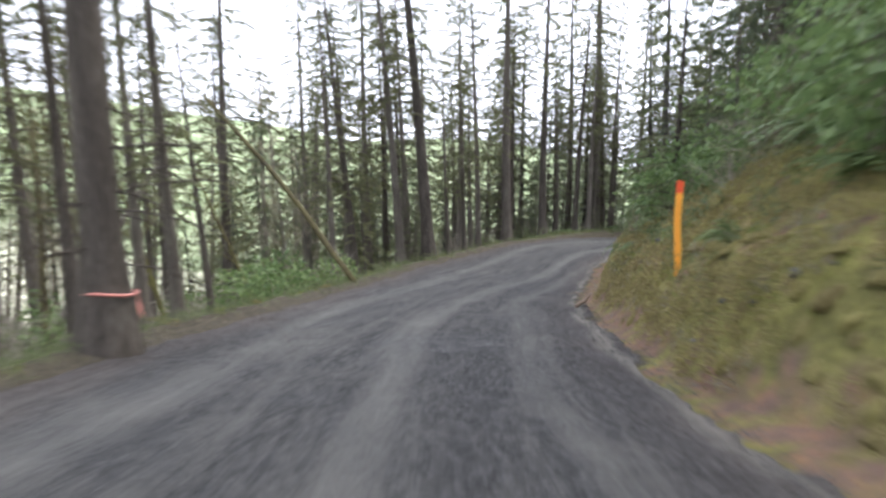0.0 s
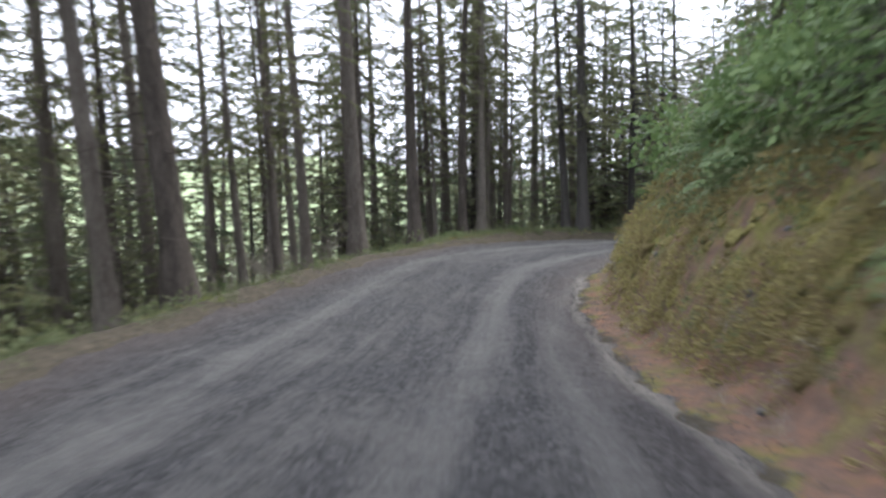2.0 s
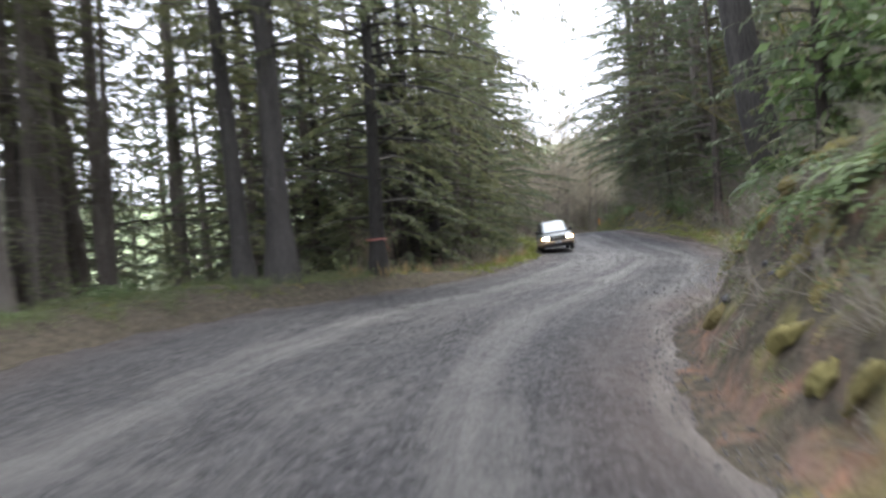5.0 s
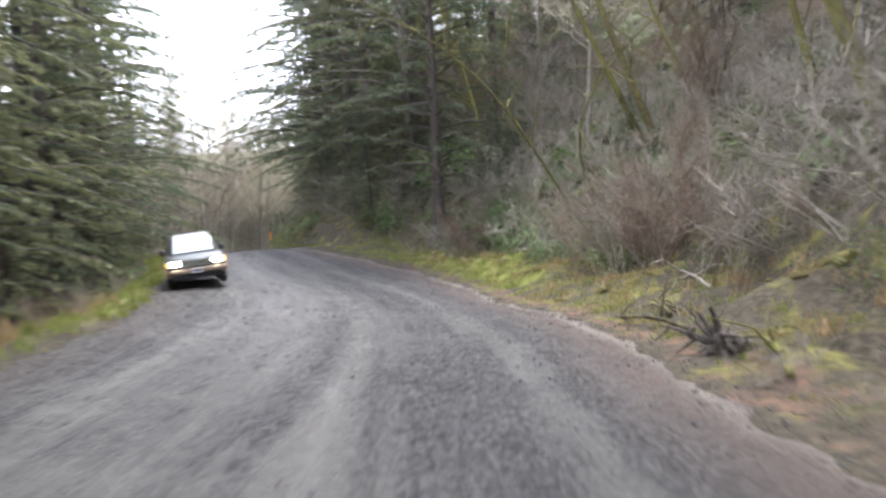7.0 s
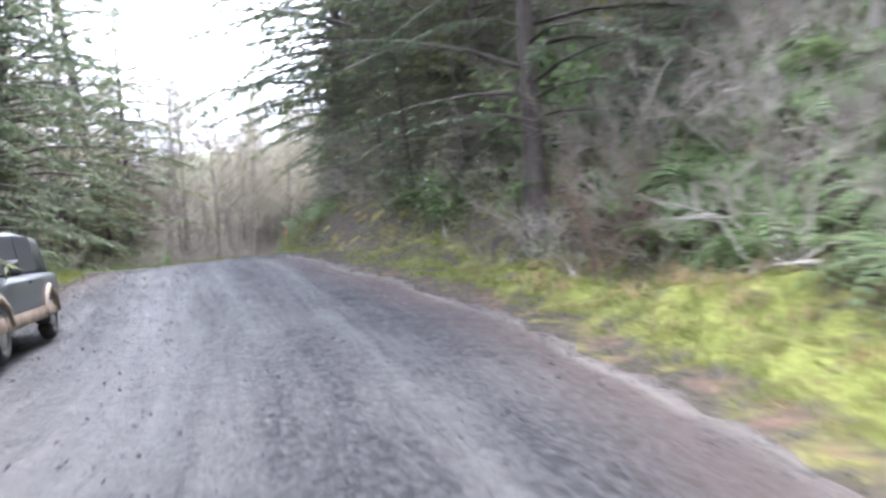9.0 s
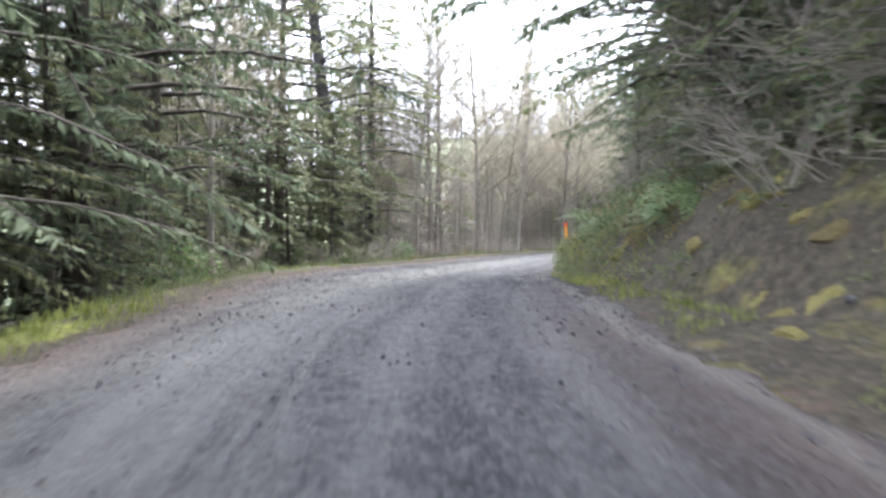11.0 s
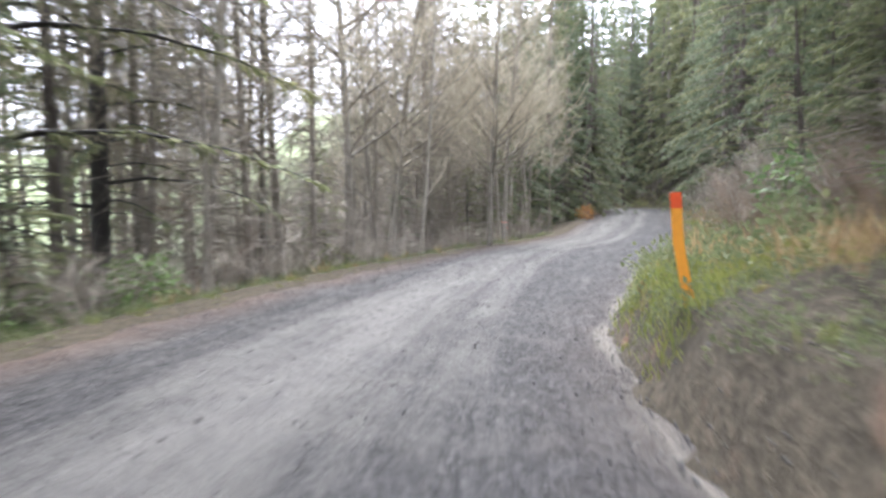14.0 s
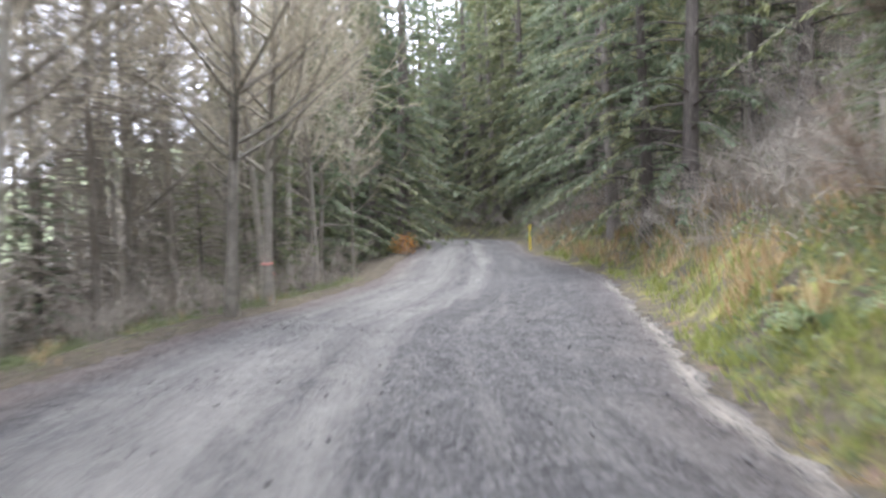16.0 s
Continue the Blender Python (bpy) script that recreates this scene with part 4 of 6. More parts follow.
# scattered: along from, to, offset from, to, number, kinds, smallest, largest, room off the road
FOREST = [
    (0, 30, 8, 20, 13, FIRS, 0.35, 0.8, 1.6), (30, 58, 8, 20, 23, FIRS, 0.35, 0.8, 1.6), (4, 26, 22, 46, 8, FIRS, 0.5, 0.95, 4.0), (18, 42, 9, 24, 14, FIRS, 0.65, 0.95, 3.0), (26, 64, 20, 46, 24, FIRS, 0.5, 0.95, 4.0), (36, 66, 14, 34, 14, HILL, 0.7, 1.0, 6.0), (-4, 6, 6, 14, 4, YOUNG, 0.3, 0.7, 1.5),
    (30, 66, 9, 26, 18, YOUNG, 0.4, 0.9, 3.0), (62, 104, 5.8, 11, 16, YOUNG, 0.45, 0.9, 1.8), (62, 108, 6.5, 15, 11, EDGE, 0.55, 0.95, 2.6), (64, 112, 15, 36, 16, HILL, 0.6, 1.05, 6.0),
    (112, 124, 12, 22, 3, EDGE, 0.6, 0.95, 4.0), (104, 120, 10, 24, 8, YOUNG, 0.5, 1.0, 2.0), (112, 165, 6.5, 18, 20, SNAGS, 0.6, 1.0, 1.6), (96, 114, 7, 14, 5, SNAGS, 0.6, 0.95, 1.8), (96, 110, 6.6, 10, 10, YOUNG, 0.7, 1.05, 2.0), (122, 152, 5.8, 12, 18, SNAGS, 0.8, 1.15, 1.5), (103, 117, 7, 13, 12, YOUNG, 0.7, 1.1, 2.0), (122, 150, 6, 13, 10, YOUNG, 0.3, 0.55, 1.4), (104, 114, 9, 14, 3, OVER, 0.8, 0.95, 3.0), (120, 175, 14, 34, 6, EDGE, 0.6, 1.0, 4.0),
    (125, 170, 6, 20, 10, ALDERS, 0.7, 1.15, 1.5), (140, 178, 5.5, 14, 12, YOUNG, 0.35, 0.7, 1.2),
    (158, 215, 5.0, 16, 26, HILL, 0.7, 1.05, 1.4), (150, 230, -24, -6.0, 46, HILL, 0.7, 1.1, 1.8), (196, 240, -7, 9, 12, HILL, 0.8, 1.1, 0.6),
    (22, 44, 8, 18, 4, YOUNG, 0.35, 0.6, 2.4), (33, 42, 8, 14, 6, YOUNG, 0.35, 0.6, 2.4), (56, 70, 10, 17, 7, EDGE, 0.6, 0.9, 3.2), (34, 60, 10, 22, 15, YOUNG, 0.7, 1.2, 3.5), (14, 40, 13, 24, 6, ALDERS, 0.45, 0.8, 2.0), (28, 62, -9.5, -4.8, 14, YOUNG, 0.45, 0.85, 2.6), (97, 120, 6.5, 20, 8, ALDERS, 0.5, 0.95, 2.0), (86, 97, 6.2, 9, 4, EDGE, 0.6, 0.8, 2.2),
    (8, 60, -22, -9.0, 14, HILL, 0.5, 0.95, 5.0), (10, 36, -10.5, -7.0, 8, HILL, 0.5, 0.8, 4.0), (8, 34, 7.5, 15, 6, MOSSY, 0.6, 1.0, 2.2), (10, 58, -7.5, -3.6, 18, YOUNG, 0.35, 0.7, 1.8), (60, 88, -26, -16, 8, HILL, 0.55, 1.0, 10.0), (86, 104, -16, -8.0, 6, HILL, 0.5, 0.9, 5.0), (60, 92, -22, -9, 14, ALDERS, 0.6, 1.0, 5.0), (98, 126, -24, -9.0, 16, HILL, 0.5, 0.9, 6.0), (118, 140, 7, 22, 6, ALDERS, 0.65, 1.1, 2.0), (126, 152, -28, -15, 12, HILL, 0.6, 1.0, 9.0), (124, 160, -18, -10, 8, ALDERS, 0.6, 1.0, 5.0), (186, 250, -50, 14, 44, HILL, 1.0, 1.5, 3.0),
    (96, 118, -6, -3.8, 14, YOUNG, 0.4, 0.7, 1.8), (66, 92, -12, -7, 7, MOSSY, 0.6, 1.1, 3.5), (60, 96, -20, -9, 8, FIRS, 0.4, 0.8, 5.0), (152, 190, 4.6, 11, 16, HILL, 0.9, 1.3, 0.9), (150, 190, -12, -5, 18, HILL, 0.9, 1.3, 0.9), (116, 152, 6, 22, 5, ALDERS, 0.7, 1.2, 1.4), (96, 118, 12, 30, 6, EDGE, 0.6, 1.0, 6.0), (-30, 0, 7, 25, 14, FIRS, 0.5, 0.9, 2.0), (-30, 4, -16, -5, 12, HILL, 0.6, 1.0, 2.0),
    (120, 150, 8, 24, 12, ALDERS, 1.0, 1.45, 2.0), (108, 126, 9, 26, 11, ALDERS, 1.0, 1.4, 3.5),
    (38, 62, -14, -7, 9, HILL, 0.8, 1.1, 4.0), (20, 46, -14, -8, 13, HILL, 0.8, 1.15, 4.5), (83, 106, -8.5, -5.0, 9, YOUNG, 0.5, 0.85, 2.6), (114, 136, -11, -6.5, 9, OVER, 0.9, 1.15, 3.2), (116, 140, -9, -5, 12, YOUNG, 0.5, 0.9, 2.8),
    (64, 80, -18, -10, 8, OVER, 0.8, 1.1, 6.0), (30, 44, 9, 24, 4, YOUNG, 0.4, 0.7, 3.5), (20, 50, 20, 44, 12, HILL, 0.3, 0.5, 6.0), (34, 48, 12, 26, 7, EDGE, 0.35, 0.6, 5.0), (62, 84, 9, 20, 8, OVER, 0.8, 1.0, 4.0), (174, 196, 4.5, 9, 6, HILL, 1.1, 1.4, 0.8), (168, 192, -9, -4.8, 8, HILL, 1.0, 1.4, 0.8),
]
for x, y, size in ((130.0, 130.5, 1.3), (133.5, 134.0, 1.45), (136.5, 138.5, 1.4), (139.5, 143.0, 1.4), (128.0, 127.0, 1.2), (135.0, 129.0, 1.4), (118.5, 134.5, 1.2), (122.0, 139.5, 1.3), (125.5, 145.5, 1.3)):
    plant(HILL, x, y, size)
for s0, s1, o0, o1, number, kinds, lo, hi, room in FOREST:
    done = 0
    for _ in range(number * 6):
        if done >= number:
            break
        s, o = rnd.uniform(s0, s1), rnd.uniform(o0, o1)
        x, y = on_road(s, o)
        if clear(float(x), float(y), room):
            lean_ = outward(s, np.interp(s, [0, 14, 34, 42, 52, 95, 105, 114], [5, 6.5, 7, 5, 1, 1, 3, 0]) if 0 < o < 30 else 0)
            plant(kinds, float(x), float(y), rnd.uniform(lo, hi), tilt=(lean_[0] + rnd.uniform(-2, 2), lean_[1] + rnd.uniform(-2, 2)))
            done += 1

# ---- undergrowth ----
def scatter(kinds, number, s0, s1, o0, o1, lo, hi, room=0.4, sink=0.05, tilt=6, seed=1):
    """o0, o1: how far beyond the road's edge, positive to the left, negative to the right."""
    q = random.Random(seed)
    for _ in range(number):
        s, d = q.uniform(s0, s1), q.uniform(o0, o1)
        edge = np.interp(s, LEFT_S, LEFT_N) if d > 0 else np.interp(s, RIGHT_S, RIGHT_N)
        x, y = on_road(s, edge + d)
        if clear(float(x), float(y), room):
            plant(kinds, float(x), float(y), q.uniform(lo, hi), sink, (q.uniform(-tilt, tilt), q.uniform(-tilt, tilt)))


def thicket(name, label, category, geos, material, rows, seed, gaps=False):
    """Countless small plants joined into one. rows: along from, to, beyond the edge from, to, number, smallest, largest."""
    r = np.random.RandomState(seed)
    g = Geo()
    base = [(np.concatenate(q.v), np.concatenate(q.f)) for q in geos]
    for s0, s1, d0, d1, number, lo, hi in rows:
        s, d = r.uniform(s0, s1, number), r.uniform(min(d0, d1), max(d0, d1), number)
        x, y = on_road(s, np.where(d > 0, np.interp(s, LEFT_S, LEFT_N), np.interp(s, RIGHT_S, RIGHT_N)) + d)
        z, _, _ = land(x, y)
        zx, zy = land(x + 0.3, y)[0] - z, land(x, y + 0.3)[0] - z
        bare = wave(x, y, 2.4, 33) > 0.18
        for i in range(number):
            if gaps and bare[i]:
                continue
            v, f = base[r.randint(len(base))]
            a, k = r.uniform(0, 6.28), r.uniform(lo, hi)
            up_ = unit(np.array([-zx[i], -zy[i], 0.3]) * [0.6, 0.6, 1.0] + r.normal(0, 0.04, 3))
            ex = unit(np.cross(up_, [np.sin(a), -np.cos(a), 0]))
            ey = np.cross(up_, ex)
            g.v.append((v[:, :1] * ex + v[:, 1:2] * ey + v[:, 2:] * up_) * k + [x[i], y[i], z[i] - 0.03])
            g.f.append(f + g.count)
            g.count += len(v)
    return tagged(new(name, g.mesh(name, material, False)), label, category, kind="stuff")


def tangle_geo(seed, stems=9, h=1.2):
    r = np.random.RandomState(seed)
    g = Geo()
    for i in range(stems):
        a = r.uniform(0, 6.28)
        tip = np.array([np.cos(a), np.sin(a), 0]) * h * r.uniform(0.3, 1.0) + [0, 0, h * r.uniform(0.4, 1.0)]
        root = r.normal(0, 0.12, 3) * [1, 1, 0] - [0, 0, 0.1]
        mid_ = root * 0.5 + tip * 0.5 + [0, 0, 0.18 * h]
        g.tube([root, mid_, tip - [0, 0, 0.1 * h]], [0.012, 0.008, 0.003], 3)
        for _ in range(7):
            q = mid_ + (tip - mid_) * r.uniform(-0.4, 0.9)
            g.tube([q, q + unit(tip - root + r.normal(0, 0.8, 3)) * h * r.uniform(0.15, 0.4)], [0.006, 0.002], 3)
    return g


def sprig_geo(seed, leaves=60, h=0.5, size=0.10):
    """A low leafy clump."""
    r = np.random.RandomState(seed)
    g = Geo()
    d = unit(r.normal(0, 1, (leaves, 3)) + [0, 0, 0.5])
    at = d * r.uniform(0.3, 1.0, (leaves, 1)) * [h, h, h * 0.8] + [0, 0, 0.1]
    ahead = unit(d * 0.7 + r.normal(0, 0.5, (leaves, 3)))
    g.leaves(at, ahead, unit(np.cross(ahead, r.normal(0, 1, (leaves, 3)))), size * r.uniform(0.6, 1.4, leaves), size * r.uniform(0.35, 0.6, leaves))
    return g


def cushion_geo(seed, blades=66, h=0.055):
    """A cushion of short moss shoots."""
    r = np.random.RandomState(seed)
    g = Geo()
    a, k = r.uniform(0, 6.28, blades), np.sqrt(r.uniform(0, 1, blades))
    out = np.stack([np.cos(a) * k, np.sin(a) * k, np.zeros(blades)], 1)
    ahead = unit(out * 0.9 + [0, 0, 0.9] + r.normal(0, 0.25, (blades, 3)))
    g.leaves(out * 0.20 + [0, 0, 0.02] + ahead * 0.05 * (1 - k[:, None]), ahead, unit(np.cross(ahead, r.normal(0, 1, (blades, 3)))), h * r.uniform(0.5, 1.2, blades), 0.016)
    return g


MOSS = leafy("moss_shoots", [(0.1, (0.14, 0.10, 0.06)), (0.45, (0.22, 0.182, 0.092)), (0.75, (0.30, 0.265, 0.118)), (0.95, (0.38, 0.37, 0.12))], 0.85, 0.4)
LOW_LEAF = leafy("bramble_leaves", [(0.1, (0.085, 0.105, 0.055)), (0.5, (0.15, 0.178, 0.088)), (0.8, (0.215, 0.225, 0.12)), (0.95, (0.29, 0.23, 0.14))], 0.5, 0.42)
thicket("moss_cushions", "olive and yellow-green moss cushions on the cut bank", "moss", [cushion_geo(k) for k in range(6)], MOSS, [
    (-3, 12, -4.2, -0.5, 1500, 0.6, 2.0), (12, 46, -3.8, -0.7, 3200, 0.6, 2.2), (42, 47, -3.6, -0.6, 180, 0.6, 1.8), (47, 60, -3.0, -0.6, 130, 0.5, 1.2), (60, 86, -2.4, -0.5, 320, 0.6, 1.5), (96, 108, -1.9, -0.25, 170, 0.6, 1.5), (114, 132, -1.9, -0.25, 260, 0.6, 1.5), (0, 60, 0.3, 3.0, 90, 0.6, 1.3)], 51, True)


def mound_geo(seed):
    """A lumpy hummock of turf and moss, half sunk in the bank."""
    r = np.random.RandomState(seed)
    g = Geo()
    z = np.array([-0.10, 0.0, 0.05, 0.09, 0.115, 0.12])
    rad = np.array([0.34, 0.36, 0.31, 0.22, 0.11, 0.01])
    g.tube(np.stack([0.03 * np.sin(z * 9 + seed), 0.03 * np.cos(z * 11), z], 1), rad, 11)
    v = g.v[0]
    a = np.arctan2(v[:, 1], v[:, 0])
    v[:, :2] *= (1 + 0.22 * np.sin(a * 2 + seed) + 0.14 * np.sin(a * 5 + 2 * seed) + r.normal(0, 0.05, len(v)))[:, None]
    v[:, 2] *= 1 + r.normal(0, 0.10, len(v))
    return g


TURF = leafy("mossy_turf", [(0.1, (0.10, 0.075, 0.042)), (0.4, (0.17, 0.14, 0.06)), (0.7, (0.23, 0.205, 0.075)), (0.95, (0.32, 0.30, 0.08))], 0.9, 0.05)
n, l, b = TURF.node_tree.nodes, TURF.node_tree.links, TURF.node_tree.nodes["Principled BSDF"]
bump(n, l, b, noise_tex(n, l, 22, 6, 0.7, world_pos(n)), 1.0, 0.05)
thicket("moss_hummocks", "lumpy olive-brown moss hummocks on the cut bank", "moss", [mound_geo(k) for k in range(6)], TURF, [
    (-3, 14, -4.0, -0.45, 320, 0.2, 0.55), (14, 46, -3.4, -0.75, 650, 0.2, 0.55), (46, 62, -2.6, -0.5, 60, 0.2, 0.6), (66, 96, -3.4, -0.8, 110, 0.2, 0.6), (98, 134, -2.2, -0.3, 70, 0.2, 0.5), (0, 62, 0.5, 3.0, 60, 0.2, 0.5)], 55)
thicket("fern_undergrowth", "countless green sword ferns covering the wooded slope", "ferns", [fern_geo(184 + k, 11) for k in range(3)], FERN, [
    (20, 60, -9, -4.0, 90, 0.6, 1.1), (66, 100, -12, -5.0, 170, 0.8, 1.3), (62, 90, -15, -4.5, 380, 0.7, 1.3), (74, 104, -6.5, -3.2, 240, 0.7, 1.2), (44, 62, -6, -1.4, 60, 0.5, 1.0), (96, 134, -9, -3.0, 120, 0.6, 1.1), (100, 140, 2, 12, 40, 0.5, 0.9)], 52)
thicket("bramble_undergrowth", "low tangled brambles and leafy sprigs on the bank", "brambles", [sprig_geo(190 + k) for k in range(5)], LOW_LEAF, [
    (-3, 60, -5.5, -1.7, 600, 0.6, 1.5), (-3, 60, -3.0, -0.9, 460, 0.25, 0.65), (40, 64, -1.8, -0.3, 120, 0.15, 0.4), (165, 205, -12, -0.8, 240, 0.7, 1.6), (160, 205, 0.8, 8, 120, 0.7, 1.5), (64, 100, -8, -2.4, 420, 0.6, 1.4), (64, 98, -16, -6, 300, 0.9, 1.9), (80, 104, -5, -1.6, 160, 0.5, 1.1), (95, 109, -6.0, -0.6, 300, 0.5, 1.3), (108, 114, -6.0, -2.0, 90, 0.5, 1.3), (113.5, 134, -6.0, -0.5, 340, 0.5, 1.3), (6, 66, 1.0, 14, 300, 0.7, 1.6), (0, 62, 0.15, 1.8, 1100, 0.2, 0.5), (46, 66, 0.3, 4.5, 520, 0.25, 0.6), (96, 150, 0.2, 1.8, 800, 0.2, 0.5), (70, 150, 1.0, 12, 320, 0.6, 1.5), (99, 126, -1.1, -0.2, 260, 0.3, 0.6), (130, 170, -8, -1.5, 260, 0.6, 1.4)], 53)
thicket("twig_tangle", "tangled bare grey-brown twigs over the slope", "twigs", [tangle_geo(196 + k) for k in range(5)], TWIG, [
    (58, 100, -12, -2.6, 230, 0.8, 1.9), (66, 92, -9, -3.6, 150, 0.8, 1.5), (95, 134, -8, -1.8, 220, 0.6, 1.3), (82, 100, -7, -1.8, 90, 0.6, 1.2), (110, 165, 1.5, 16, 70, 0.6, 1.4), (122, 152, 0.8, 8, 150, 0.6, 1.4), (100, 122, 0.8, 7, 110, 0.5, 1.2), (130, 205, -9, -1.6, 200, 0.8, 1.8), (10, 60, -7, -2.5, 60, 0.6, 1.2), (40, 66, -2.2, -0.3, 130, 0.15, 0.4), (0, 40, -1.4, -0.4, 80, 0.1, 0.25), (6, 60, 3, 16, 80, 0.8, 1.8)], 54)
scatter(YOUNG, 13, 50, 63, 1.6, 6.0, 0.16, 0.34, 1.3, 0.04, 6, 54)
scatter(FERNS, 12, 48, 64, 0.6, 4.0, 0.5, 0.9, 0.5, 0.03, 12, 55)
scatter(SALALS, 40, 14, 50, -3.6, -2.2, 0.6, 1.1, 1.6, 0.12, 25, 17)
scatter(YOUNG, 12, 34, 54, -6.0, -3.2, 0.25, 0.5, 2.4, 0.05, 10, 18)
scatter(SALALS, 52, 6, 58, -5.0, -2.0, 0.7, 1.4, 1.6, 0.1, 20, 11)
scatter(SALALS, 26, 10, 56, -7.5, -4.0, 1.0, 1.9, 1.6, 0.1, 15, 12)
scatter(SALALS, 22, 28, 60, -6.5, -2.6, 0.7, 1.4, 1.8, 0.1, 20, 16)
scatter(HAZEL, 10, 10, 44, 4.0, 14, 0.4, 0.8, 2.0, 0.05, 10, 45)
scatter(SALALS, 16, 100, 124, 1.2, 6.0, 0.5, 1.0, 0.8, 0.1, 12, 49)
scatter(YOUNG, 7, 105, 118, 1.8, 4.0, 0.45, 0.75, 1.4, 0.05, 6, 50)
scatter(SALALS, 13, 84, 126, -6.0, -1.8, 0.5, 1.1, 1.2, 0.1, 15, 13)
scatter(SALALS, 22, 8, 60, 2.5, 14, 0.7, 1.6, 1.2, 0.1, 12, 14)
scatter(SALALS, 5, 86, 92, -6.0, -4.0, 1.0, 1.7, 3.0, 0.1, 12, 15)
scatter(FERNS, 34, -1, 44, -4.0, -2.2, 1.0, 1.5, 1.6, 0.03, 30, 26)
scatter(FERNS, 60, 4, 60, -4.4, -1.3, 0.45, 1.0, 0.8, 0.03, 25, 21)
scatter(FERNS, 95, 74, 100, -6.5, -3.0, 0.8, 1.45, 2.0, 0.03, 25, 22)
scatter(FERNS, 26, 95, 110, -6.0, -3.4, 1.0, 1.6, 0.6, 0.03, 30, 29)
scatter(FERNS, 30, 96, 108, -4.0, -0.9, 0.6, 1.15, 0.6, 0.03, 20, 23)
scatter(FERNS, 14, 106, 115, -4.5, -2.2, 0.7, 1.2, 0.6, 0.03, 20, 27)
scatter(FERNS, 34, 115, 134, -4.0, -1.0, 0.45, 0.75, 0.6, 0.03, 20, 28)
scatter(FERNS, 18, 10, 70, 1.0, 8, 0.7, 1.2, 0.6, 0.03, 15, 24)
scatter(FERNS, 16, 74, 100, 1.2, 4, 0.6, 1.1, 0.6, 0.03, 15, 25)
scatter(BRUSH, 18, 8, 60, -4.8, -1.6, 0.35, 0.8, 1.3, 0.03, 20, 36)
scatter(BRUSH, 44, 60, 84, -7.5, -2.0, 0.7, 1.4, 1.6, 0.03, 14, 31)
scatter(BRUSH, 24, 84, 100, -10, -3.2, 0.7, 1.4, 2.0, 0.03, 14, 32)
scatter(BRUSH, 34, 97, 130, -5.5, -2.2, 0.5, 1.0, 1.0, 0.03, 14, 37)
scatter(BRUSH[:1], 52, 105, 126, -4.6, -1.7, 0.35, 0.8, 1.1, 0.03, 14, 51)
scatter(YOUNG, 18, 114, 128, -5.5, -2.8, 0.3, 0.6, 2.2, 0.05, 8, 52)
scatter(SALALS, 14, 105, 126, -4.5, -2.2, 0.35, 0.7, 0.7, 0.08, 12, 53)
scatter(BRUSH, 10, 110, 160, 1.2, 7, 0.6, 1.3, 0.8, 0.03, 10, 33)
scatter(BRUSH, 36, 120, 165, -7, -1.6, 0.6, 1.2, 1.2, 0.03, 10, 34)
scatter(BRUSH, 14, 64, 77, 0.5, 2.2, 0.3, 0.55, 0.4, 0.03, 10, 47)
scatter(BRUSH, 16, 60, 74, 1.4, 5, 0.5, 1.0, 0.8, 0.03, 10, 35)
scatter(HAZEL, 24, 63, 92, -14, -4.0, 0.55, 1.15, 3.0, 0.05, 12, 41)
scatter(HAZEL, 18, 92, 128, -10, -3.0, 0.4, 0.85, 2.4, 0.05, 12, 42)
scatter(HAZEL, 20, 126, 165, -14, -4.0, 0.5, 1.0, 2.4, 0.05, 12, 44)
scatter(HAZEL, 9, 112, 165, 2.0, 14, 0.5, 1.0, 1.6, 0.05, 8, 43)
scatter(YOUNG, 16, 168, 200, -9.0, -1.6, 0.4, 0.9, 1.2, 0.05, 6, 39)
scatter(YOUNG, 8, 160, 195, 1.4, 6.0, 0.4, 0.9, 1.0, 0.05, 6, 40)
scatter(YOUNG, 14, 84, 101, -3.6, -2.3, 0.35, 0.6, 1.9, 0.05, 8, 19)
scatter(YOUNG, 16, 78, 120, -7.0, -2.6, 0.25, 0.5, 1.8, 0.05, 8, 38)
scatter(HAZEL, 5, 118, 142, 3.0, 14, 0.7, 1.2, 2.0, 0.05, 8, 46)
plant(RUSTY, 99.9, 119.2, 0.95)
plant(RUSTY, 65.2, 106.0, 0.5)
# red-brown brush leaning out over the shelf
for x, y, size in ((36.8, 58.2, 1.4), (36.5, 57.1, 1.7), (35.6, 56.3, 1.4), (34.6, 55.6, 1.2), (34.0, 54.6, 1.2), (37.8, 57.2, 1.6), (36.8, 55.8, 1.5), (35.5, 54.9, 1.3)):
    plant(BRUSH, x, y, size, 0.05, (rnd.uniform(-8, 8), rnd.uniform(-8, 8)), k=0)


# ---- woods on the hillside above ----
def far_conifer(seed):
    r = np.random.RandomState(seed)
    g = Geo()
    for k in range(26):
        f = k / 26
        z, ln = 1.5 + 14.5 * f, 3.0 * (1 - f) ** 0.8 + 0.3
        a = np.arange(5) * 1.26 + r.uniform(0, 6.28)
        out = np.stack([np.cos(a), np.sin(a), np.full(5, -0.35)], 1)
        g.leaves(np.tile([0, 0, z], (5, 1)), out, np.stack([-np.sin(a), np.cos(a), np.zeros(5)], 1), ln * r.uniform(0.7, 1.1, 5), ln * 0.5)
    g.tube([(0, 0, -0.5), (0, 0, 8), (0, 0, 16)], [0.2, 0.12, 0.02], 5)
    return g


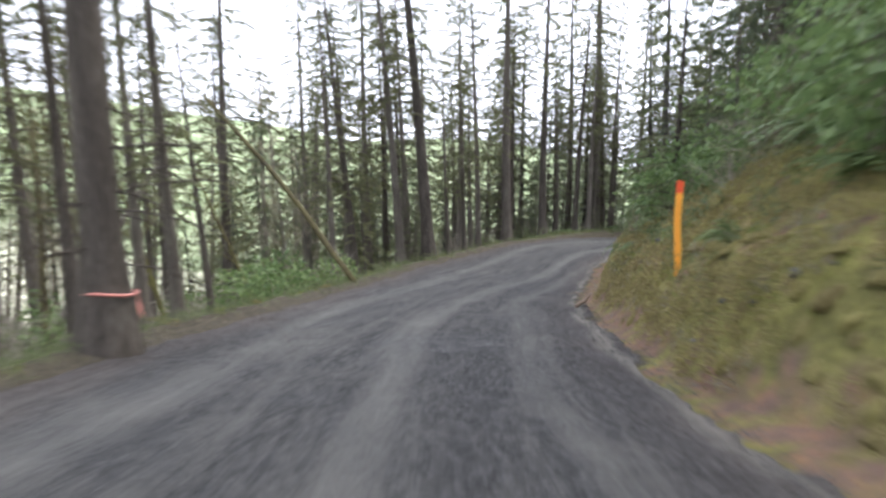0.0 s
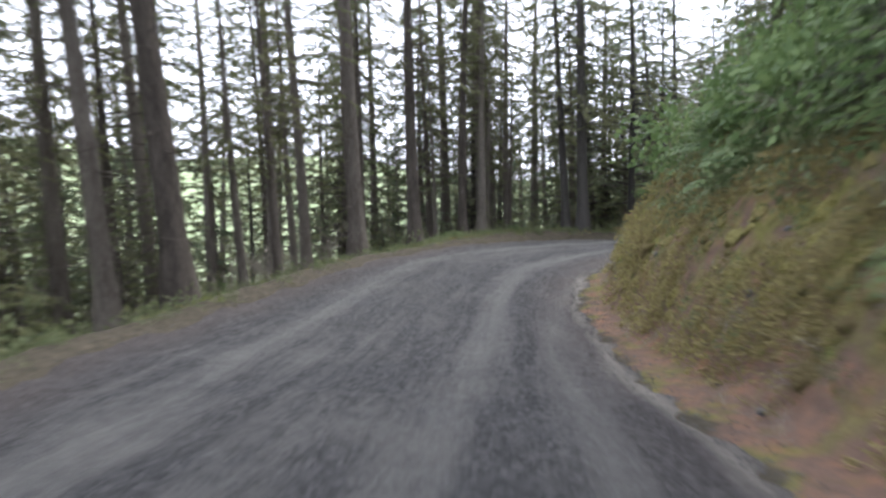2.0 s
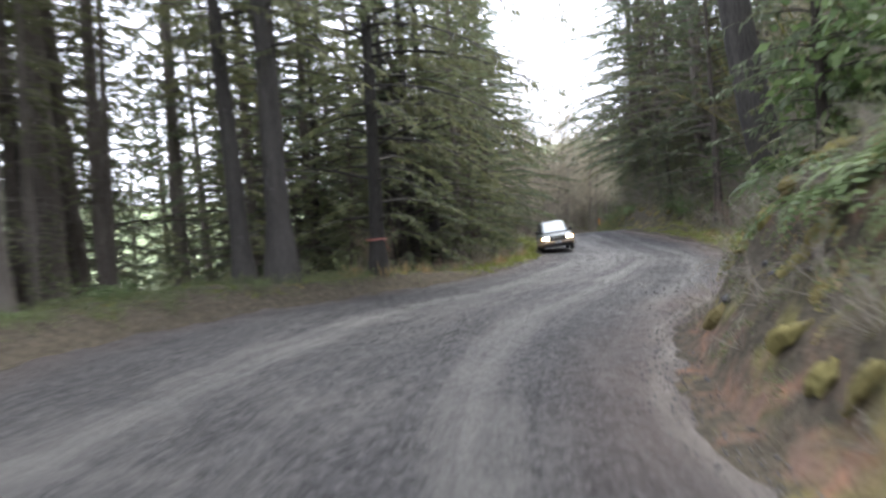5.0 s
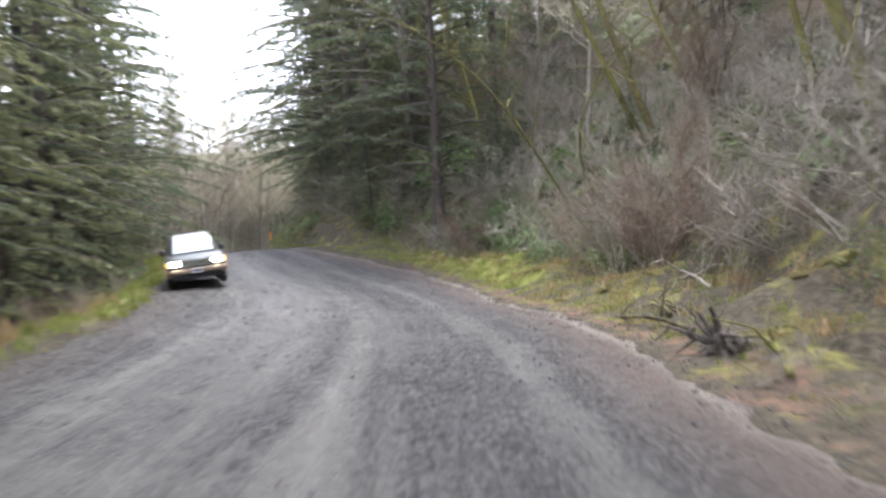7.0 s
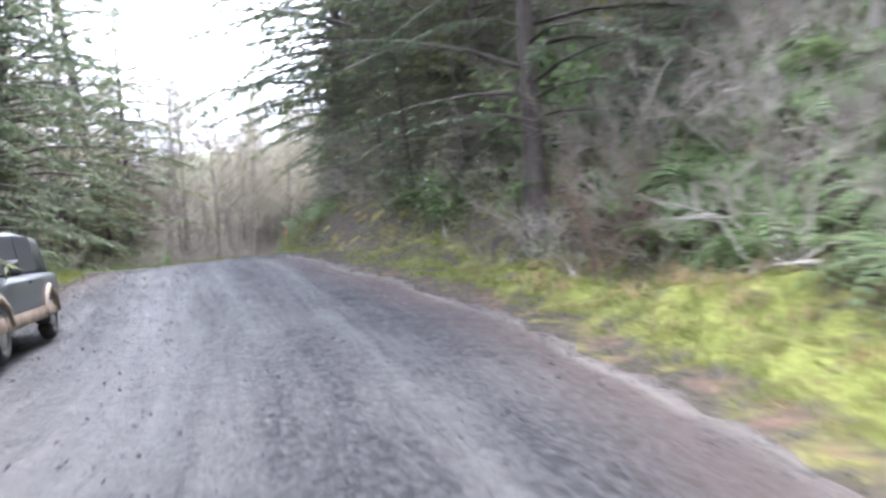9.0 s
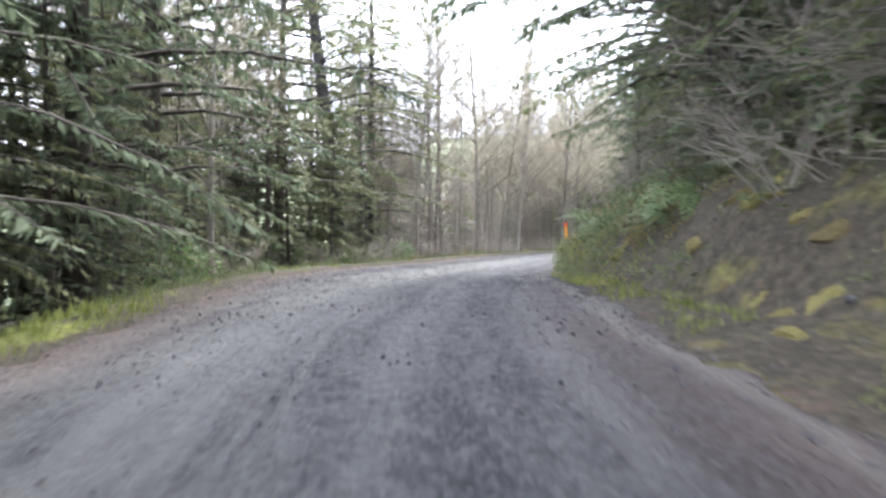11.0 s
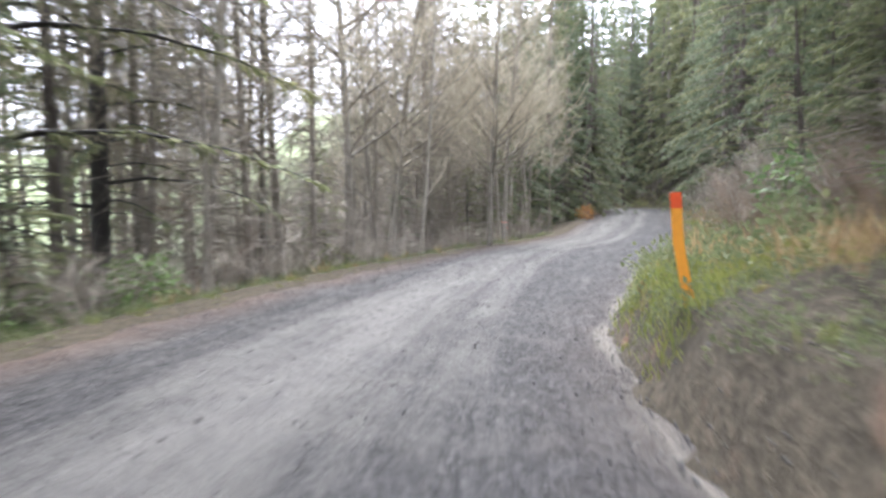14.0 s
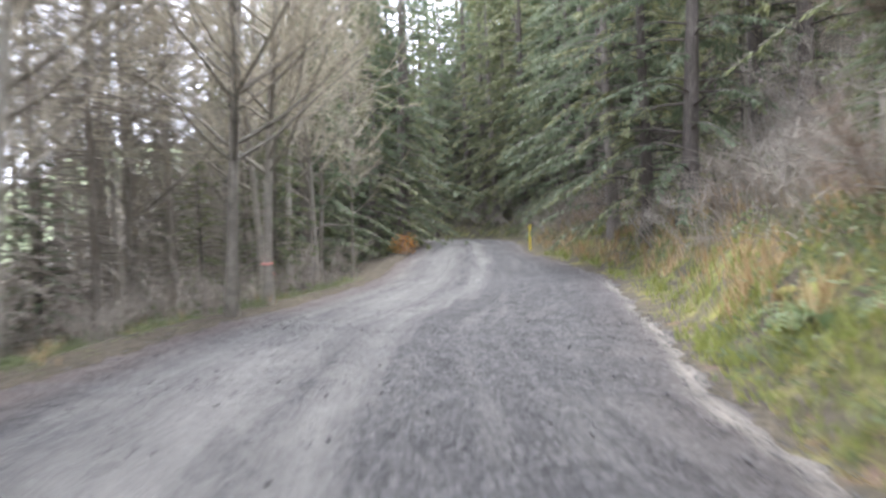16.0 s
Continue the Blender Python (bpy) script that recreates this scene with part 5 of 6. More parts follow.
thicket("hillside_woods", "dense dark fir woods covering the hillside", "woods", [far_conifer(k) for k in range(4)], NEEDLES, [
    (-30, 60, -75, -24, 230, 0.7, 1.2), (60, 130, -95, -36, 250, 0.7, 1.2), (130, 230, -80, -26, 240, 0.8, 1.3)], 71)

# ---- grass and moss tufts on the verges ----
def grass_stuff(name, label, material, rows, seed):
    """rows: s from, s to, distance beyond the edge from, to, blades, height."""
    r = np.random.RandomState(seed)
    g = Geo()
    for s0, s1, d0, d1, count, high in rows:
        tufts = max(1, count // 14)
        s, d = r.uniform(s0, s1, tufts), r.uniform(min(d0, d1), max(d0, d1), tufts)
        edge = np.where(d > 0, np.interp(s, LEFT_S, LEFT_N), np.interp(s, RIGHT_S, RIGHT_N))
        x, y = on_road(s, edge + d)
        x, y = np.repeat(x, 14) + r.normal(0, 0.09, tufts * 14), np.repeat(y, 14) + r.normal(0, 0.09, tufts * 14)
        z, _, _ = land(x, y)
        k = len(x)
        out = np.stack([np.cos(a := r.uniform(0, 6.28, k)), np.sin(a), np.zeros(k)], 1)
        ahead = unit(out * r.uniform(0.2, 1.0, (k, 1)) + [0, 0, 1.0])
        size = high * np.repeat(r.uniform(0.5, 1.3, tufts), 14) * r.uniform(0.6, 1.2, k)
        g.leaves(np.stack([x, y, z - 0.03], 1), ahead, np.cross(ahead, out) + out * 0.2, size, 0.018 + 0.03 * size)
    return tagged(new(name, g.mesh(name, material, False)), label, "grass", kind="stuff")


grass_stuff("verge_grass", "short bright green grass and moss along the road", GRASS, [
    (66, 75, -2.1, -0.4, 1600, 0.12), (75, 90, -2.6, -0.4, 10000, 0.12), (92, 108, -1.0, -0.2, 1300, 0.15), (114, 136, -1.3, -0.2, 5000, 0.18), (98, 109, -0.7, -0.1, 1200, 0.18), (113.5, 124, -0.9, -0.1, 3000, 0.2), (105, 124, -2.2, -0.5, 3000, 0.16), (64, 96, 0.02, 1.0, 4500, 0.22),
    (130, 160, -2.6, -0.2, 4000, 0.3), (2, 46, -4.2, -0.7, 13000, 0.12), (98, 130, 0.1, 0.9, 700, 0.15), (0, 60, 0.2, 2.0, 1500, 0.14)], 5)
grass_stuff("dry_stalks", "withered straw-coloured stalks on the roadside bank", DRY_GRASS, [
    (124, 168, -4.0, -0.8, 5000, 0.6), (98, 126, -4.0, -0.9, 5000, 0.4), (8, 60, -3.5, -0.8, 2200, 0.22), (66, 84, -4.2, -1.0, 1800, 0.3), (60, 74, 0.3, 2.2, 1200, 0.35), (118, 150, 0.3, 1.6, 500, 0.3)], 6)


# ---- loose stones ----
def stones(name, label, rows, seed):
    r = np.random.RandomState(seed)
    g = Geo()
    for s0, s1, side, spread, count, big in rows:
        s = r.uniform(s0, s1, count)
        edge = np.interp(s, LEFT_S, LEFT_N) if side > 0 else np.interp(s, RIGHT_S, RIGHT_N)
        if side == 0:
            o = r.uniform(0, 1, count) * (np.interp(s, LEFT_S, LEFT_N) - np.interp(s, RIGHT_S, RIGHT_N)) + np.interp(s, RIGHT_S, RIGHT_N)
        elif side == -2:
            o = edge - 0.5 - np.abs(r.normal(0, spread, count))
        else:
            o = edge + r.normal(0, spread, count)
        x, y = on_road(s, o)
        z, _, _ = land(x, y)
        size = big * r.uniform(0.35, 1.0, count) ** 1.6
        inside_ = (o < np.interp(s, LEFT_S, LEFT_N)) & (o > np.interp(s, RIGHT_S, RIGHT_N))
        c = np.stack([x, y, z + np.where(inside_, 0.02, 0.0) + size * 0.2], 1)
        k = len(c)
        ax = unit(r.normal(0, 1, (k, 3)))
        bx = unit(np.cross(ax, r.normal(0, 1, (k, 3))))
        cx = np.cross(ax, bx)
        sx, sy, sz = (size * r.uniform(0.6, 1.2, k) for _ in range(3))
        v = np.stack([c + ax * sx[:, None], c + bx * sy[:, None], c - ax * sx[:, None], c - bx * sy[:, None], c + cx * sz[:, None] * 0.8, c - cx * sz[:, None] * 0.8], 1)
        base = g.count + np.arange(k)[:, None] * 6
        g.v.append(v.reshape(-1, 3))
        for a, b_ in ((0, 1), (1, 2), (2, 3), (3, 0)):
            g.f.append(np.concatenate([base + a, base + b_, base + 4, base + 4], 1))
            g.f.append(np.concatenate([base + b_, base + a, base + 5, base + 5], 1))
        g.count += k * 6
    v, f = np.concatenate(g.v), np.concatenate(g.f)[:, :3]
    me = bpy.data.meshes.new(name)
    me.vertices.add(len(v))
    me.vertices.foreach_set("co", v.astype(np.float32).ravel())
    me.loops.add(f.size)
    me.loops.foreach_set("vertex_index", f.ravel().astype(np.int32))
    me.polygons.add(len(f))
    me.polygons.foreach_set("loop_start", (np.arange(len(f)) * 3).astype(np.int32))
    me.materials.append(STONE)
    me.update(calc_edges=True)
    return tagged(new(name, me), label, "stones", kind="stuff")


stones("loose_gravel", "loose grey stones on the road and its edges", [
    (0, 140, 0, 0, 15000, 0.016), (55, 140, 0, 0, 7000, 0.028), (0, 60, -1, 0.18, 3600, 0.02), (60, 140, -1, 0.22, 4200, 0.022), (0, 140, 1, 0.2, 3000, 0.02), (2, 60, -2, 1.2, 140, 0.085), (60, 130, -2, 0.7, 160, 0.06)], 9)


# ---- marker posts ----
def marker_post(x, y, z, high, turn, lean, label, body, band):
    ob = tagged(new("marker_post"), label, "post", "marker posts")
    ob.matrix_basis = pose(x, y, z, 0, lean, turn)
    for nm, mt, z0, z1, w in (("post_blade", body, -0.5, high * 0.86, 0.05), ("reflector_band", band, high * 0.86, high, 0.052)):
        bm = bmesh.new()
        bmesh.ops.create_cube(bm, size=1.0, matrix=Matrix.LocRotScale((0, 0, (z0 + z1) / 2), None, (w * 2, 0.012, z1 - z0)))
        bmesh.ops.bevel(bm, geom=[e for e in bm.edges], offset=0.004, segments=1)
        for cut_ in (0.1, 0.3, 0.5, 0.6, 0.7):
            bmesh.ops.bisect_plane(bm, geom=bm.verts[:] + bm.edges[:] + bm.faces[:], plane_co=(0, 0, high * cut_), plane_no=(0, 0, 1))
        for v in bm.verts:
            v.co.y += 0.012 * (1 - (v.co.x / w) ** 2)
            v.co.x += 0.16 * max(0.0, 0.55 - v.co.z / high) - 0.03 * max(0.0, v.co.z / high - 0.55)
        me = bpy.data.meshes.new(nm)
        bm.to_mesh(me)
        bm.free()
        me.materials.append(mt)
        child(nm, me, ob)
    return ob


gz_ = lambda x, y: float(land(x, y)[0][0])
marker_post(3.42, 11.5, gz_(3.42, 11.5) + 0.22, 1.3, -8, 3, "flexible orange marker post with a red top on the mossy bank", ORANGE, ORANGE_RED)
marker_post(60.2, 89.95, gz_(60.2, 89.95), 1.98 - gz_(60.2, 89.95), -40, -2, "flexible orange marker post with a red top in the grass", ORANGE, ORANGE_RED)
marker_post(102.9, 113.7, gz_(102.9, 113.7), 2.15 - gz_(102.9, 113.7), -50, 6, "small yellow marker post leaning at the roadside", YELLOW, YELLOW)


# ---- flagging tape on trunks ----
def long_limb(tree, seed, high, dx, dy, drop):
    """A long dark limb with drooping side twigs and sparse needles, reaching out from a trunk."""
    r = np.random.RandomState(seed)
    inv = np.array(tree.matrix_basis.inverted())
    foot = np.array([tree.location.x, tree.location.y, tree.location.z + high])
    u = np.linspace(0, 1, 9)[:, None]
    p = foot + np.array([dx, dy, 0.0]) * u - np.array([0, 0, drop]) * u ** 1.25 + np.array([0, 0, 0.25]) * np.sin(u * np.pi) + np.cumsum(r.normal(0, 0.025, (9, 3)), 0)
    p[0] = foot
    wood, green = Geo(), Geo()
    wood.tube(p, np.linspace(0.05, 0.008, 9), 6)
    out = unit(np.array([dx, dy, 0.0]))
    side = np.array([-out[1], out[0], 0.0])
    for _ in range(30):
        v = r.uniform(0.12, 1.0)
        q = np.array([np.interp(v, u[:, 0], p[:, c]) for c in range(3)])
        d = unit(out * 0.6 + side * r.choice([-1, 1]) * r.uniform(0.2, 0.9) - [0, 0, r.uniform(0.1, 0.9)])
        ln = r.uniform(0.35, 1.1)
        e = np.stack([q, q + d * ln * 0.5, q + d * ln - [0, 0, 0.14 * ln]])
        wood.tube(e, [0.012, 0.008, 0.003], 3)
        k = r.randint(8, 18)
        at = q + d * ln * r.uniform(0.2, 1.0, (k, 1))
        ahead = unit(d * 0.6 + r.normal(0, 0.45, (k, 3)) - [0, 0, 0.5])
        green.leaves(at, ahead, unit(np.cross(ahead, [0, 0, 1.0]) + r.normal(0, 0.3, (k, 3))), r.uniform(0.12, 0.30, k), r.uniform(0.03, 0.06, k))
    for g in (wood, green):
        g.v = [np.asarray(q) @ inv[:3, :3].T + inv[:3, 3] for q in g.v]
    limb = child("limb", wood.mesh("limb", BARK_SHADED), tree, "long dark bare limb reaching over the road")
    child("needles", green.mesh("needles", NEEDLES_DRY, False), limb, "sparse drooping needles")


for k, (high, dx, dy, drop) in enumerate(((4.9, 1.6, -4.6, 1.8), (5.6, 2.4, -4.0, 1.5), (6.4, 1.2, -4.4, 1.7), (4.3, 3.0, -2.8, 1.3), (7.2, 2.2, -4.6, 1.6), (3.6, 2.2, -2.0, 1.1), (8.0, 3.4, -3.4, 1.4))):
    long_limb(taped_fir, 300 + k, high, dx, dy, drop)


def tape(x, y, z, radius, label):
    g = Geo()
    ang = np.linspace(0, 2 * np.pi, 13)
    g.tube(np.stack([np.cos(ang) * radius, np.sin(ang) * radius, 0.012 * np.sin(ang * 3)], 1), np.full(13, 0.02), 4)
    g.leaves([[radius, 0, 0], [radius, 0.03, 0]], [[0.3, 0.1, -0.95], [0.25, -0.2, -0.95]], [[0, 1, 0], [0.3, 0.9, 0]], 0.35, 0.06)
    ob = tagged(new("flagging_tape", g.mesh("flagging_tape", PINK)), label, "tape", "flagging tapes")
    ob.location = (x, y, z)
    return ob


for x, y, up_, rad in ((-4.38, 10.2, 0.75, 0.36), (19.15, 58.7, 0.9, 0.25), (57.1, 101.4, 1.1, 0.40), (80.4, 109.8, 0.9, 0.125), (42.06, 57.55, 0.25, 0.175)):
    tape(x, y, gz_(x, y) + up_, rad, "pink plastic flagging tape tied round a tree trunk")


# ---- leaning and fallen wood ----
def log(name, label, pts, r0, r1, material, stubs=5, seed=1):
    r = np.random.RandomState(seed)
    g = Geo()
    p = np.asarray(pts, float)
    u, k = np.linspace(0, 1, len(p)), np.linspace(0, 1, 14)
    line = np.stack([np.interp(k, u, p[:, c]) for c in range(3)], 1)
    for _ in range(2):
        line[1:-1] = (line[:-2] + 2 * line[1:-1] + line[2:]) / 4
    line[1:-1] += r.normal(0, r0 * 0.12, (12, 3))
    g.tube(np.vstack([line[0], line, line[-1]]) + 0.0, np.r_[0.3 * r0, np.linspace(r0, r1, 14) * r.uniform(0.88, 1.12, 14), 0.2 * r1], 9)
    for _ in range(stubs):
        q = line[r.randint(3, 13)]
        d = unit(r.normal(0, 1, 3) + [0, 0, 0.4])
        ln = r.uniform(0.3, 1.1)
        g.tube([q, q + d * ln * 0.5, q + unit(d + [0, 0, -0.3]) * ln], [0.02, 0.012, 0.004], 4)
    return tagged(new(name, g.mesh(name, material)), label, "log")


log("leaning_log", "thin dead trunk leaning on the roadside firs", [(-2.5, 23.5, gz_(-2.5, 23.5) - 0.2), (-5.2, 25.0, 2.0), (-8.3, 26.5, 4.9)], 0.10, 0.06, BARK_MOSS, 7, 3)
log("leaning_log", "dead trunk leaning among the firs below the road", [(-9.5, 17.5, gz_(-9.5, 17.5) - 0.2), (-8.0, 20.0, 1.2), (-7.2, 21.0, 3.4)], 0.09, 0.04, BARK_FIR, 6, 4)
log("fallen_pole", "slim bare pole leaning down the wooded bank", [(58.3, 87.7, 2.96), (58.6, 87.0, 3.5), (59.0, 86.1, 4.1), (59.6, 85.0, gz_(59.6, 85.0) + 1.0)], 0.022, 0.012, TWIG, 2, 5)
log("broken_branch", "broken branch with a torn reddish end on the apron", [(3.25, 18.4, gz_(3.25, 18.4) + 0.03), (3.5, 18.9, gz_(3.5, 18.9) + 0.10), (3.75, 19.5, gz_(3.75, 19.5) + 0.22)], 0.05, 0.03, TWIG_RED, 1, 6)
for k, (s, o, ln) in enumerate(((79, -5.4, 1.6), (83, -4.6, 1.2), (76, -6.2, 2.0), (88, -4.4, 1.4), (70, -5.0, 1.3))):
    x, y, z = ground_at(s, o)
    x2, y2, z2 = ground_at(s + ln * 0.8, o - 0.4 * (k % 2))
    log("fallen_branch", "grey fallen branch lying on the mossy shelf", [(x, y, z + 0.03), ((x + x2) / 2, (y + y2) / 2, (z + z2) / 2 + 0.10), (x2, y2, z2 + 0.05)], 0.035, 0.012, TWIG, 3, 20 + k)
def uprooted_stump(x, y, z):
    """A torn-out root plate with snapped roots at the foot of the bank."""
    r = np.random.RandomState(31)
    ob = tagged(new("uprooted_stump"), "dark uprooted stump with snapped roots at the bank's foot", "stump")
    g = Geo()
    g.tube([(0.9, -0.3, 0.1), (0.6, -0.2, 0.22), (0.2, -0.05, 0.3), (-0.05, 0.02, 0.3), (-0.12, 0.03, 0.28)], [0.03, 0.16, 0.20, 0.24, 0.05], 10)
    child("butt", g.mesh("butt", BARK_FIR), ob)
    for k in range(13):
        root = Geo()
        a = k * 0.5
        d = np.array([-0.25 + r.uniform(-0.3, 0.2), np.cos(a), np.sin(a) * 0.9 + 0.2])
        p0 = np.array([0, 0, 0.3])
        ln = r.uniform(0.25, 1.0)
        p = [p0, p0 + d * ln * 0.4, p0 + d * ln * 0.75 + r.normal(0, 0.08, 3), p0 + d * ln + r.normal(0, 0.12, 3) - [0, 0, 0.3 * ln]]
        root.tube(p, [0.075, 0.05, 0.03, 0.006], 6)
        for _ in range(3):
            q = p[r.randint(1, 4)]
            root.tube([q, q + unit(d + r.normal(0, 0.7, 3)) * r.uniform(0.15, 0.4)], [0.016, 0.004], 4)
        child("root", root.mesh("root", BARK_FIR), ob)
    ob.matrix_basis = pose(x, y, z - 0.12, 0, 12, -30) @ Matrix.Diagonal((0.75, 0.75, 0.75, 1))


uprooted_stump(28.8, 53.5, gz_(28.8, 53.5))
for k, (x, y, a, ln) in enumerate(((27.6, 52.6, 0.3, 1.5), (29.9, 54.0, 0.9, 1.8), (31.0, 54.6, 0.5, 1.4))):
    x2, y2 = x + ln * math.cos(a), y + ln * math.sin(a)
    log("fallen_branch", "snapped mossy branch lying on the muddy bank", [(x, y, gz_(x, y) + 0.05), ((x + x2) / 2, (y + y2) / 2, (gz_(x, y) + gz_(x2, y2)) / 2 + 0.16), (x2, y2, gz_(x2, y2) + 0.08)], 0.04, 0.012, BARK_MOSS, 5, 60 + k)


def bent_fir(x, y, z):
    """An old fir whose butt sweeps out of the bank before it rises."""
    ob = tagged(new("bent_fir_tree"), "old fir with a swept J-shaped butt growing out of the bank", "tree")
    g, roots = Geo(), []
    line = np.array([(0.9, -0.9, -0.5), (0.45, -0.5, -0.25), (0.1, -0.1, 0.05), (-0.15, 0.1, 0.6), (-0.28, 0.2, 1.4), (-0.42, 0.35, 2.8), (-0.6, 0.5, 5.0), (-0.8, 0.6, 9.0), (-0.9, 0.7, 16.0)])
    g.tube(line, [0.36, 0.37, 0.36, 0.33, 0.31, 0.29, 0.26, 0.20, 0.06], 12)
    r = np.random.RandomState(3)
    for _ in range(26):
        zz = r.uniform(3.5, 15)
        p0 = np.array([np.interp(zz, line[3:, 2], line[3:, c]) for c in range(3)])
        a = r.uniform(0, 6.28)
        d = np.array([np.cos(a), np.sin(a), 0.05])
        ln = r.uniform(1.2, 3.4) * (1.1 - zz / 18)
        g.tube([p0, p0 + d * ln * 0.5, p0 + d * ln - [0, 0, 0.35 * ln]], [0.03, 0.02, 0.006], 4)
    for k in range(12):
        a = -2.3 + k * 0.26 + r.uniform(-0.1, 0.1)
        d = np.array([np.cos(a), np.sin(a), 0])
        root = Geo()
        roots.append(root)
        root.tube([(0.3, -0.3, 0.1), np.array((0.3, -0.3, -0.08)) + d * 0.42, np.array((0.3, -0.3, -0.75)) + d * r.uniform(0.55, 0.8)], [0.17, 0.10, 0.02], 7)
    child("trunk", g.mesh("trunk", BARK_SHADED), ob)
    for root in roots:
        child("root", root.mesh("root", BARK_SHADED), ob, "dark exposed root")
    cr = Geo()
    for _ in range(40):
        zz = r.uniform(5.0, 15.5)
        p0 = np.array([np.interp(zz, line[3:, 2], line[3:, c]) for c in range(3)])
        a, ln = r.uniform(0, 6.28), r.uniform(1.5, 3.6) * (1.15 - zz / 18)
        d = np.array([np.cos(a), np.sin(a), 0])
        k = 70
        u = r.uniform(0.2, 1, (k, 1))
        at = p0 + d * ln * u + np.array([0, 0, 1.0]) * ln * (0.15 * u - 0.5 * u ** 2)
        ahead = unit(d * 0.6 + r.normal(0, 0.5, (k, 3)) - [0, 0, 0.3])
        cr.leaves(at, ahead, unit(np.cross(ahead, [0, 0, 1.0]) + r.normal(0, 0.3, (k, 3))), r.uniform(0.2, 0.45, k), r.uniform(0.04, 0.09, k))
    child("crown", cr.mesh("crown", NEEDLES, False), ob)
    ob.location = (x, y, z)


bent_fir(22.5, 49.62, 1.66)
for x, y, size in ((22.5, 49.75, 0.55), (23.1, 50.2, 0.6), (21.9, 49.3, 0.45), (22.9, 49.6, 0.6), (23.6, 50.6, 0.6), (21.2, 48.9, 0.4)):
    plant(BRUSH, x, y, size, 0.05, (rnd.uniform(-8, 8), rnd.uniform(-8, 8)), k=0)
for x, y, size in ((23.4, 49.6, 0.6), (24.1, 50.3, 0.55)):
    plant(SALALS, x, y, size, 0.1)


def arching_tree(name, label, pts, r0, seed, twigs=14):
    """A mossy trunk that arches over, with side limbs and twigs."""
    r = np.random.RandomState(seed)
    ob = tagged(new(name), label, "tree", "arching mossy trees")
    g, limbs = Geo(), []
    p = np.asarray(pts, float)
    k = np.linspace(0, 1, 12)
    line = np.stack([np.interp(k, np.linspace(0, 1, len(p)), p[:, c]) for c in range(3)], 1)
    for _ in range(3):
        line[1:-1] = (line[:-2] + 2 * line[1:-1] + line[2:]) / 4
    g.tube(line, np.linspace(r0, r0 * 0.25, 12), 8)
    for _ in range(twigs):
        q = line[r.randint(3, 12)]
        d = unit(r.normal(0, 0.6, 3) + [0, 0, 0.5])
        ln = r.uniform(0.6, 1.8)
        m_ = q + d * ln * 0.5
        t = Geo()
        limbs.append(t)
        t.tube([q, m_, q + unit(d + [0, 0, 0.1]) * ln], [0.022, 0.014, 0.005], 4)
        for _ in range(4):
            d2 = unit(d + r.normal(0, 0.6, 3))
            t.tube([m_, m_ + d2 * ln * 0.4], [0.008, 0.003], 3)
    child("trunk", g.mesh("trunk", BARK_MOSS), ob)
    for t in limbs:
        child("limb", t.mesh("limb", BARK_MOSS), ob)


V_LABEL = "mossy leafless maple arching up from the wooded bank"
arching_tree("arching_maple_tree", V_LABEL, [(41.6, 59.0, gz_(41.6, 59.0) - 0.4), (40.4, 59.4, 2.6), (39.2, 59.3, 4.2), (39.4, 57.9, 5.85), (39.6, 56.2, 7.1), (39.6, 54.9, 7.7)], 0.04, 1, 18)
arching_tree("arching_maple_tree", "mossy leafless maple leaning out towards the road", [(41.0, 59.4, gz_(41.0, 59.4) - 0.4), (39.2, 59.9, 2.7), (37.5, 60.3, 4.9), (36.3, 61.9, 6.3), (35.4, 62.8, 7.0), (34.4, 63.8, 7.4)], 0.038, 2, 22)
arching_tree("arching_maple_tree", "dark mossy trunk leaning back on the slope", [(42.4, 57.2, gz_(42.4, 57.2) - 0.5), (42.06, 57.55, 3.0), (41.4, 58.4, 5.85), (40.8, 58.9, 7.6), (40.0, 59.6, 10.0)], 0.17, 3, 8)
arching_tree("arching_maple_tree", "dark mossy trunk leaning back on the slope", [(43.2, 57.9, gz_(43.2, 57.9) - 0.5), (42.9, 58.3, 3.4), (42.1, 59.2, 6.1), (41.4, 59.9, 7.9), (40.6, 60.6, 10.2)], 0.14, 4, 8)
arching_tree("arching_maple_tree", "thick mossy trunk standing on the slope", [(38.0, 52.5, gz_(38.0, 52.5) - 0.5), (37.8, 52.9, 2.6), (37.6, 53.2, 4.1), (37.2, 53.6, 5.7), (36.7, 54.1, 8.5)], 0.15, 5, 10)
arching_tree("arching_maple_tree", "mossy limb arching low over the brush", [(37.7, 54.7, gz_(37.7, 54.7) - 0.3), (37.5, 55.4, 1.45), (37.3, 56.1, 1.65), (36.9, 57.5, 1.8)], 0.05, 6, 8)

# ---- oncoming car, standing on its side of the road ----
PAINT = plain("dark_grey_car_paint", (0.075, 0.085, 0.085), 0.28, 0.2, 0, 0.1)
PLATE = plain("pale_plate", (0.55, 0.56, 0.58), 0.5)
MUDDY = plain("tan_lower_panels", (0.30, 0.23, 0.17), 0.8, 0, 0, 0.3, 5)
# opaque windscreen glass, the sky's reflection painted in as a pale colour
SKY_PALE_GLASS = plain("sky_pale_glass", (0.55, 0.60, 0.64), 0.08, 0.0, 0, 0.05)
BLACK = plain("black_plastic", (0.025, 0.025, 0.027), 0.6, 0, 0, 0.2)
RUBBER = plain("tyre_rubber", (0.03, 0.028, 0.027), 0.85, 0, 0, 0.25)
RIM = plain("dusty_wheel_metal", (0.40, 0.38, 0.36), 0.45, 0.7, 0, 0.15)
